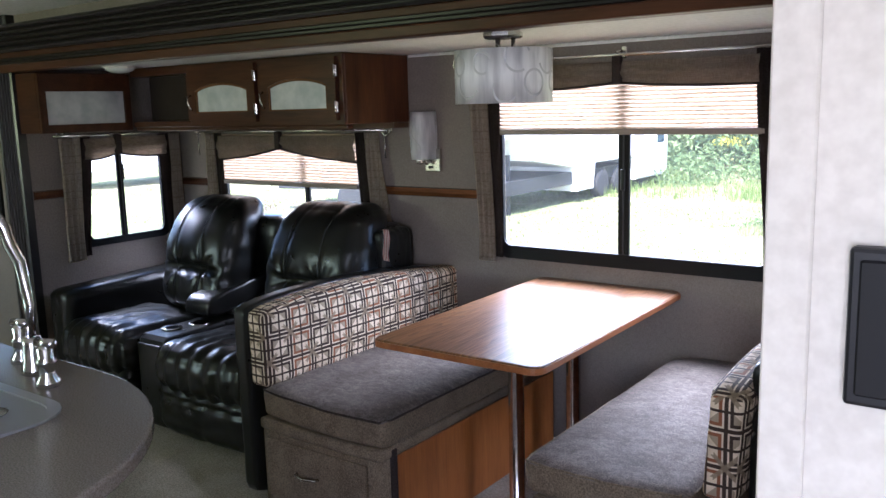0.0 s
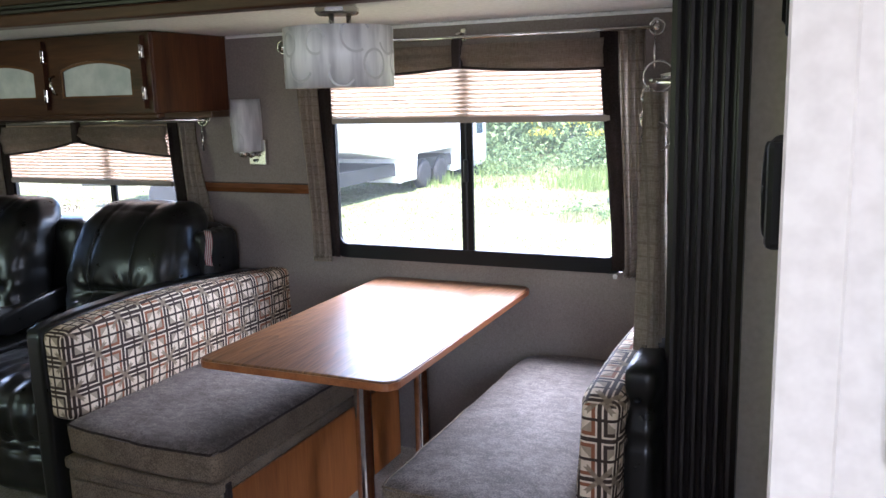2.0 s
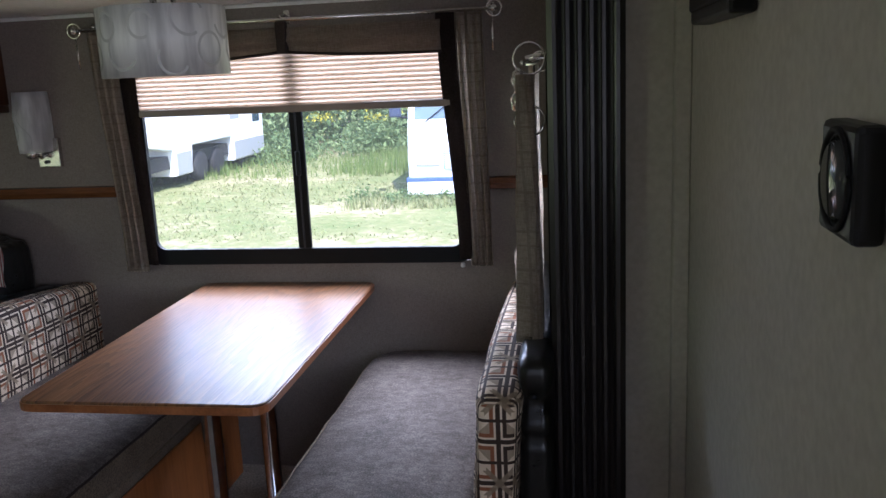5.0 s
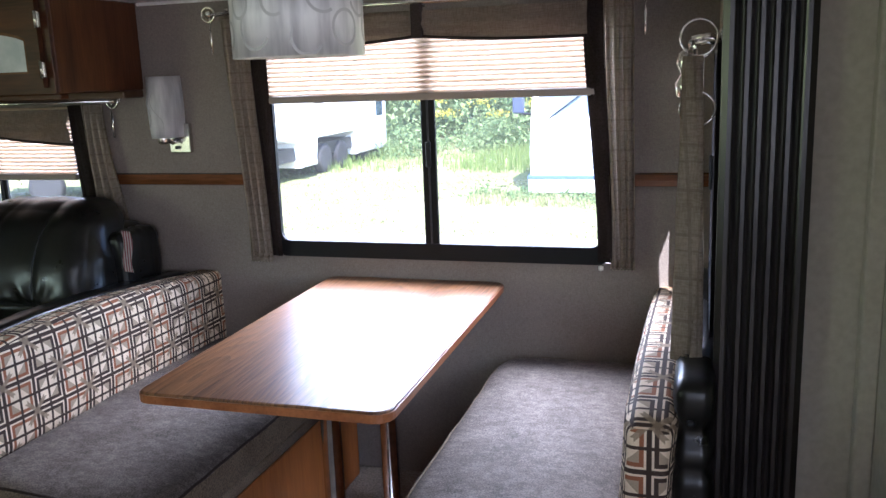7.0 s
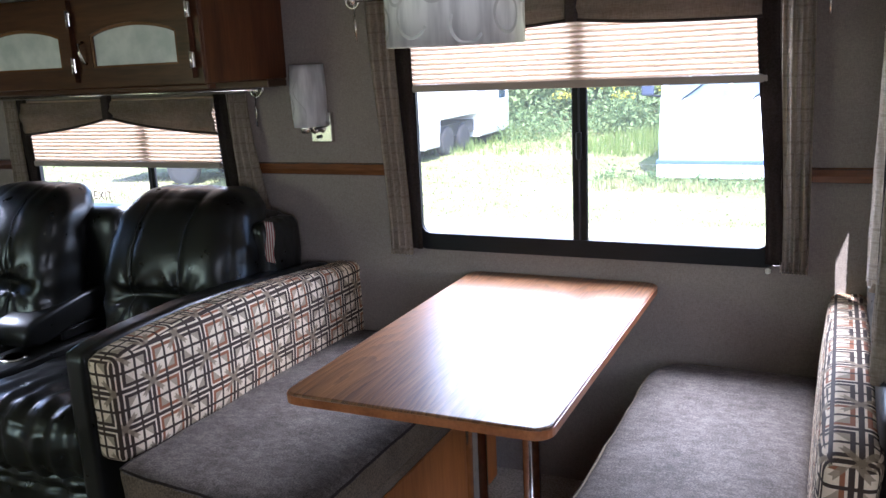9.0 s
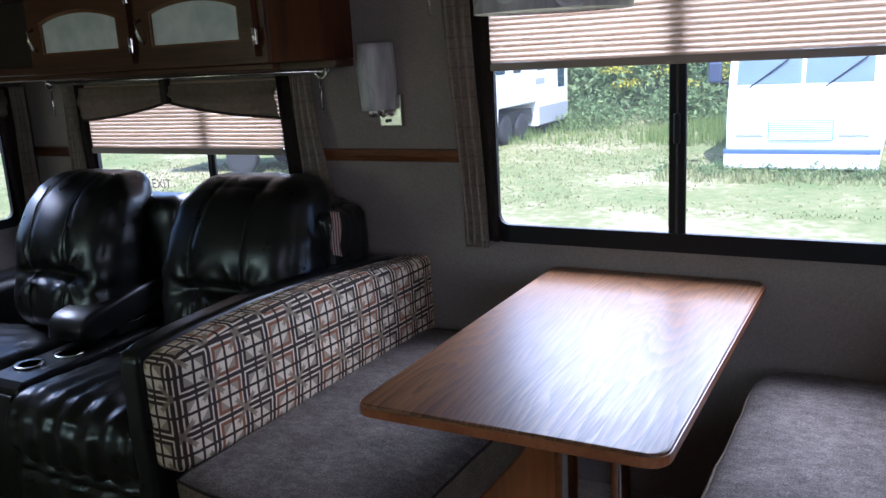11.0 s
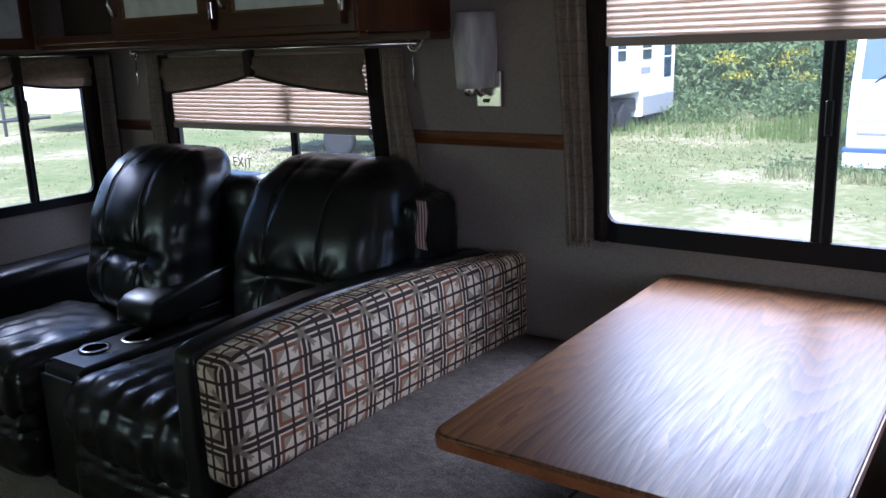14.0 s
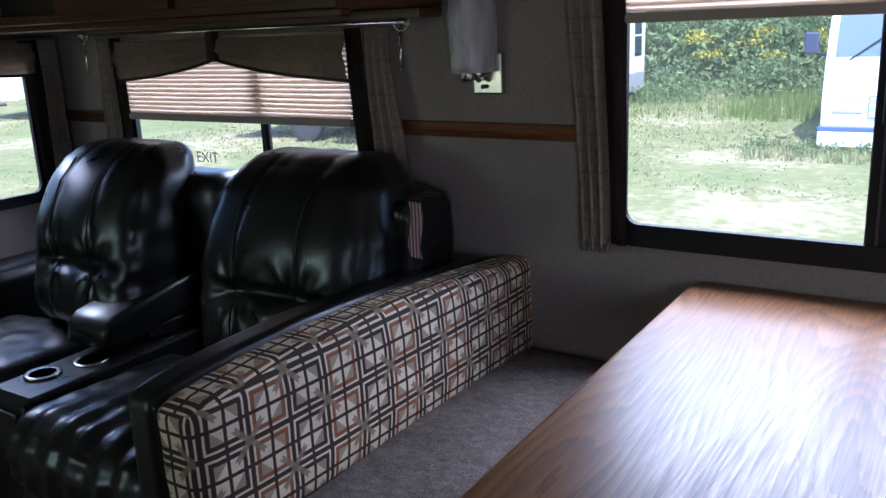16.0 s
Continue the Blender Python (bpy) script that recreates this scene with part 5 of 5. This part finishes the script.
blades("meadow_grass", 20000, (-16, 8), (12, 25), 0.012, 0.06, GRASS, "short sunlit meadow grass", 3)
blades("meadow_grass", 9000, (-34, -12), (3, 30), 0.015, 0.06, GRASS, "short sunlit meadow grass beyond the end window", 4)
blades("tall_weeds", 900, (-3.2, 1.2), (14.6, 16.4), 0.03, 0.14, GRASS, "tall weeds in front of the motorhome", 5)

blades("tall_grass", 7000, (-16, 8), (19.5, 24.5), 0.1, 0.42, foliage("tall_grass_blades", (0.08, 0.14, 0.035), (0.2, 0.25, 0.08)), "tall green grass below the bushes", 6)


def leaves(name, clumps, material, label, seed, size=0.1, per=150, category="bushes"):
    """Loose leaf clumps: each clump a cloud of small tilted leaves, thinner towards its rim."""
    rng = random.Random(seed)
    vs, fs = [], []
    for cx, cy, cz, rx, rz in clumps:
        for _ in range(per):
            u, th, ph = rng.random() ** 0.45, rng.uniform(0, 6.283), math.acos(rng.uniform(-0.6, 1))
            bump_r = 1 + 0.35 * noise.noise((cx + 2 * math.cos(th), cy + 2 * math.sin(th), ph * 2))
            r = u * bump_r
            p = Vector((cx + rx * r * math.sin(ph) * math.cos(th), cy + rx * r * math.sin(ph) * math.sin(th), cz + rz * r * math.cos(ph)))
            a, b = Vector((rng.gauss(0, 1), rng.gauss(0, 1), rng.gauss(0, 1))).normalized(), Vector((rng.gauss(0, 1), rng.gauss(0, 1), rng.gauss(0, 1))).normalized()
            s = size * rng.uniform(0.5, 1.5)
            i = len(vs)
            vs += [tuple(p - a * s), tuple(p + b * s * 0.45), tuple(p + a * s), tuple(p - b * s * 0.45)]
            fs.append((i, i + 1, i + 2, i + 3))
    return stuff(name, fs, vs, material, label, category)


rb = random.Random(11)
leaves("bushes", [(rb.uniform(-24, 12), rb.uniform(22.8, 26.5), GROUND + rb.uniform(0.0, 0.35), rb.uniform(0.5, 1.0), rb.uniform(0.4, 1.0)) for _ in range(150)], LEAF, "pale green weeds at the edge of the field", 12, 0.07, 300)
leaves("bushes", [(rb.uniform(-26, 14), rb.uniform(26, 32), GROUND + rb.uniform(0.4, 2.0), rb.uniform(0.9, 1.7), rb.uniform(0.9, 1.9)) for _ in range(230)], LEAF, "green wild bushes at the edge of the field", 16, 0.13, 300)
leaves("weeds", [(rb.uniform(-3.4, 1.0), rb.uniform(15.2, 16.3), GROUND + 0.02, rb.uniform(0.12, 0.3), rb.uniform(0.1, 0.3)) for _ in range(60)], LEAF, "green weeds growing under the motorhome's bumper", 17, 0.03, 90, "weeds")
leaves("goldenrod", [(rb.uniform(-7, 4), rb.uniform(24, 27), GROUND + rb.uniform(1.0, 1.7), rb.uniform(0.3, 0.6), rb.uniform(0.15, 0.35)) for _ in range(36)], YELLOW, "yellow goldenrod flowers among the bushes", 13, 0.05, 90)
leaves("far_woods", [(rb.uniform(-45, 30), rb.uniform(33, 40), GROUND + rb.uniform(1.0, 7.0), rb.uniform(1.4, 2.8), rb.uniform(1.4, 2.8)) for _ in range(230)], LEAF_DARK, "dark wood behind the field", 14, 0.34, 330, "woods")
leaves("bushes", [(rb.uniform(-52, -40), rb.uniform(0, 44), GROUND + rb.uniform(0.2, 2.6), rb.uniform(1.0, 2.2), rb.uniform(0.9, 2.2)) for _ in range(110)], LEAF, "green bushes beyond the end window", 15, 0.24, 260)


def treeline():
    """The far edge of the wood: an uneven green bank beyond the leaves."""
    bm = bmesh.new()
    rng = random.Random(21)
    pts = [(-90 + 2.0 * k, 58 + 3 * noise.noise((k * 0.3, 0, 0))) for k in range(91)] 
    pts = [(-75, -40 + 2.0 * k) for k in range(50)] + pts
    low = [bm.verts.new((x, y, GROUND - 0.2)) for x, y in pts]
    high = [bm.verts.new((x, y, 8 + 3 * noise.noise((x * 0.15, y * 0.15, 5)) + rng.uniform(-0.6, 0.6))) for x, y in pts]
    for k in range(len(pts) - 1):
        bm.faces.new((low[k], low[k + 1], high[k + 1], high[k]))
    return structure("backdrop", bm, LEAF_DARK, "distant dark line of trees")


treeline()


def wheel(x, y, z, r, w, axis, parent):
    prof = [(r * 0.62, -w / 2), (r * 0.93, -w / 2), (r, -w / 2 + 0.03), (r, w / 2 - 0.03), (r * 0.93, w / 2), (r * 0.62, w / 2)]
    o = part("wheel", lathe(prof, 28), RUBBER, parent, "black rubber tyre", True)
    o.matrix_world = pose(x, y, z, 0, 90, 0) if axis == "x" else pose(x, y, z, 90, 0, 0)
    p = part("rim", lathe([(0.001, w / 2 - 0.03), (r * 0.3, w / 2 - 0.02), (r * 0.6, w / 2 - 0.045), (r * 0.62, w / 2 - 0.01)], 24), VAN_GREY, o, "grey steel rim", True)
    return o


def fifth_wheel():
    t = thing("travel_trailer", "white fifth-wheel trailer with grey skirt parked on grass", "trailer")
    xs, xw = -7.95, -10.4
    prof = [(13.2, 0.75), (15.6, 0.75), (15.9, 0.25), (18.0, -0.05), (18.1, -0.62), (18.9, -0.62), (19.0, 0.0), (21.3, 0.0), (21.4, -0.62), (23.6, -0.62), (23.75, 2.5), (13.5, 2.75), (12.8, 1.6)]
    part("body", prism(prof, "x", xw, xs, 0.04, 2), VAN_WHITE, t, "white fibreglass body")
    part("skirt", box(xs - 0.05, xs + 0.012, 21.45, 23.58, -0.60, -0.12, 0.01), VAN_GREY, t, "grey lower panel")
    part("skirt", box(xs - 0.05, xs + 0.012, 18.12, 18.88, -0.60, -0.10, 0.01), VAN_GREY, t, "grey lower panel")
    part("chassis", box(xw + 0.2, xs - 0.15, 14, 23.2, -0.45, -0.15), DARK_STEEL, t)
    for y in (19.6, 20.6, 22.2, 22.95):
        wheel(xs - 0.2, y, GROUND + 0.36, 0.36, 0.22, "x", t)
    for ya, yb, za, zb in ((14.2, 15.2, 1.2, 1.9), (16.6, 17.2, 0.9, 1.5), (18.9, 19.4, 0.8, 1.3), (19.9, 20.35, 0.8, 1.3), (21.4, 21.95, 0.8, 1.3), (22.85, 23.35, 0.3, 1.35)):
        w = part("window", box(xs - 0.01, xs + 0.012, ya, yb, za, zb, 0.02), VAN_GLASS, t, "dark tinted window")
        part("window_bar", box(xs + 0.01, xs + 0.02, ya, yb, (za + zb) / 2 - 0.02, (za + zb) / 2 + 0.02), VAN_WHITE, w)
    part("decal", box(xs, xs + 0.006, 21.3, 21.9, 0.45, 0.6, 0.002), VAN_GREY, t, "grey swoosh mark")
    part("landing_leg", box(xs - 0.4, xs - 0.3, 15.4, 15.5, GROUND, 0.4), DARK_STEEL, t)
    return t


fifth_wheel()


def motorhome():
    t = thing("motorhome", "white motorhome with blue striped bumper facing the field", "motorhome")
    x0, x1, y = -2.25, 0.15, 15.95
    prof = [(y + 0.05, -0.42), (y, 0.25), (y + 0.12, 0.85), (y + 0.55, 1.9), (y + 0.9, 2.25), (y + 8, 2.3), (y + 8, -0.42)]
    part("body", prism(prof, "x", x0, x1, 0.06, 3), VAN_WHITE, t, "white body")
    slope = lambda z: y + 0.12 + (z - 0.85) * 0.43 / 1.05

    def pane(xa, xb, za, zb, off):
        bm = bmesh.new()
        a = [(xa, slope(za) - off, za), (xb, slope(za) - off, za), (xb, slope(zb) - off, zb), (xa, slope(zb) - off, zb)]
        f = bm.faces.new([bm.verts.new(p) for p in a])
        bmesh.ops.solidify(bm, geom=[f], thickness=0.02)
        return bm
    part("windscreen", pane(x0 + 0.14, -1.08, 0.95, 1.75, 0.012), WINDSHIELD, t, "windscreen with its pale reflection put into the colour")
    part("windscreen", pane(-1.02, x1 - 0.14, 0.95, 1.75, 0.012), WINDSHIELD, t, "windscreen with its pale reflection put into the colour")
    for xa in (-1.9, -0.7):
        part("wiper", tube([(xa, slope(0.9) - 0.03, 0.9), (xa + 0.6, slope(1.3) - 0.04, 1.35)], 0.012, 6), BLACK_PLASTIC, t)
    g = part("grille", box(-1.56, -0.54, y - 0.012, y + 0.05, 0.02, 0.36, 0.01), mat("grille_teal", (0.08, 0.25, 0.33), 0.5), t, "teal slatted grille")
    for k in range(9):
        part("slat", box(-1.54, -0.56, y - 0.03, y - 0.01, 0.035 + k * 0.036, 0.05 + k * 0.036), VAN_WHITE, g)
    for xa in (x0 + 0.16, x1 - 0.62):
        h = part("headlight_panel", box(xa, xa + 0.46, y - 0.008, y + 0.06, 0.08, 0.34, 0.01), VAN_GREY, t)
        for k in (0.03, 0.24):
            part("headlight", box(xa + k, xa + k + 0.18, y - 0.02, y, 0.11, 0.24, 0.012), WHITE_PLASTIC, h, "clear headlight")
    part("bumper", box(x0 - 0.01, x1 + 0.01, y - 0.13, y + 0.1, -0.45, -0.16, 0.04, 3), VAN_WHITE, t, "white front bumper")
    part("bumper_stripe", box(x0 - 0.012, x1 + 0.012, y - 0.136, y + 0.08, -0.2, -0.12, 0.01), VAN_BLUE, t, "blue bumper stripe")
    m = part("mirror", box(x0 - 0.34, x0 - 0.12, y + 0.15, y + 0.25, 1.0, 1.35, 0.03, 2), mat("mirror_navy", (0.025, 0.035, 0.07), 0.5), t, "dark blue side mirror")
    part("mirror_arm", tube([(x0, y + 0.3, 0.98), (x0 - 0.14, y + 0.2, 1.0)], 0.02, 8), BLACK_PLASTIC, m)
    for x in (x0 + 0.3, x1 - 0.3):
        for yy in (16.9, 21.5):
            wheel(x, yy, GROUND + 0.4, 0.4, 0.24, "x", t)
    for o in t.children:
        if not o.name.startswith("wheel"):
            o.location.z -= 0.38
    return t


motorhome()


def open_trailer(at, turn):
    """A dark flat trailer with its hitch, stand and wheel, seen through the window behind the recliners."""
    t = thing("utility_trailer", "dark steel utility trailer with hitch parked on grass", "trailer", at=(0, 0, 0))
    m = pose(*at, 0, 0, turn)
    for name, bm, material in (("deck", box(-1.9, 1.9, -0.9, 0.9, 0.55, 0.72, 0.02), DARK_STEEL), ("side_board", box(-1.9, 1.9, -0.93, -0.88, 0.7, 1.3, 0.01), mat("dark_board", (0.05, 0.055, 0.06), 0.6)), ("side_board", box(-1.9, 1.9, 0.88, 0.93, 0.7, 1.3, 0.01), DARK_STEEL), ("drawbar", box(1.9, 3.1, -0.06, 0.06, 0.56, 0.66, 0.01), DARK_STEEL), ("jack", tube([(2.9, 0, 0.0), (2.9, 0, 1.0)], 0.04, 10), VAN_GREY)):
        part(name, bm, material, t).matrix_world = m
    for s in (-1.0, 1.0):
        wheel(0, 0, 0, 0.36, 0.2, "y", t).matrix_world = m @ pose(0.2, s, 0.36, 90)
    return t


open_trailer((-12.2, 15.3, GROUND - 0.02), 12)


def far_trailer():
    t = thing("camper_trailer", "white camper trailer with dark drawbar beyond the end window", "trailer")
    x, y = -23.5, 15.2
    part("body", prism([(y, -0.3), (y + 0.15, 1.4), (y + 0.6, 2.3), (y + 7, 2.4), (y + 7, -0.3)], "x", x - 2.4, x, 0.05, 2), VAN_WHITE, t, "white body")
    part("window", box(x - 0.01, x + 0.015, y + 1.5, y + 2.6, 0.9, 1.5, 0.02), VAN_GLASS, t)
    part("drawbar", tube([(x - 0.6, y, -0.4), (x - 1.2, y - 1.2, -0.45), (x - 1.8, y, -0.4)], 0.05, 8), DARK_STEEL, t)
    part("jack", tube([(x - 1.2, y - 1.1, GROUND), (x - 1.2, y - 1.1, 0.1)], 0.05, 8), DARK_STEEL, t)
    wheel(x - 0.2, y + 4.0, GROUND + 0.34, 0.34, 0.2, "x", t)
    return t


far_trailer()
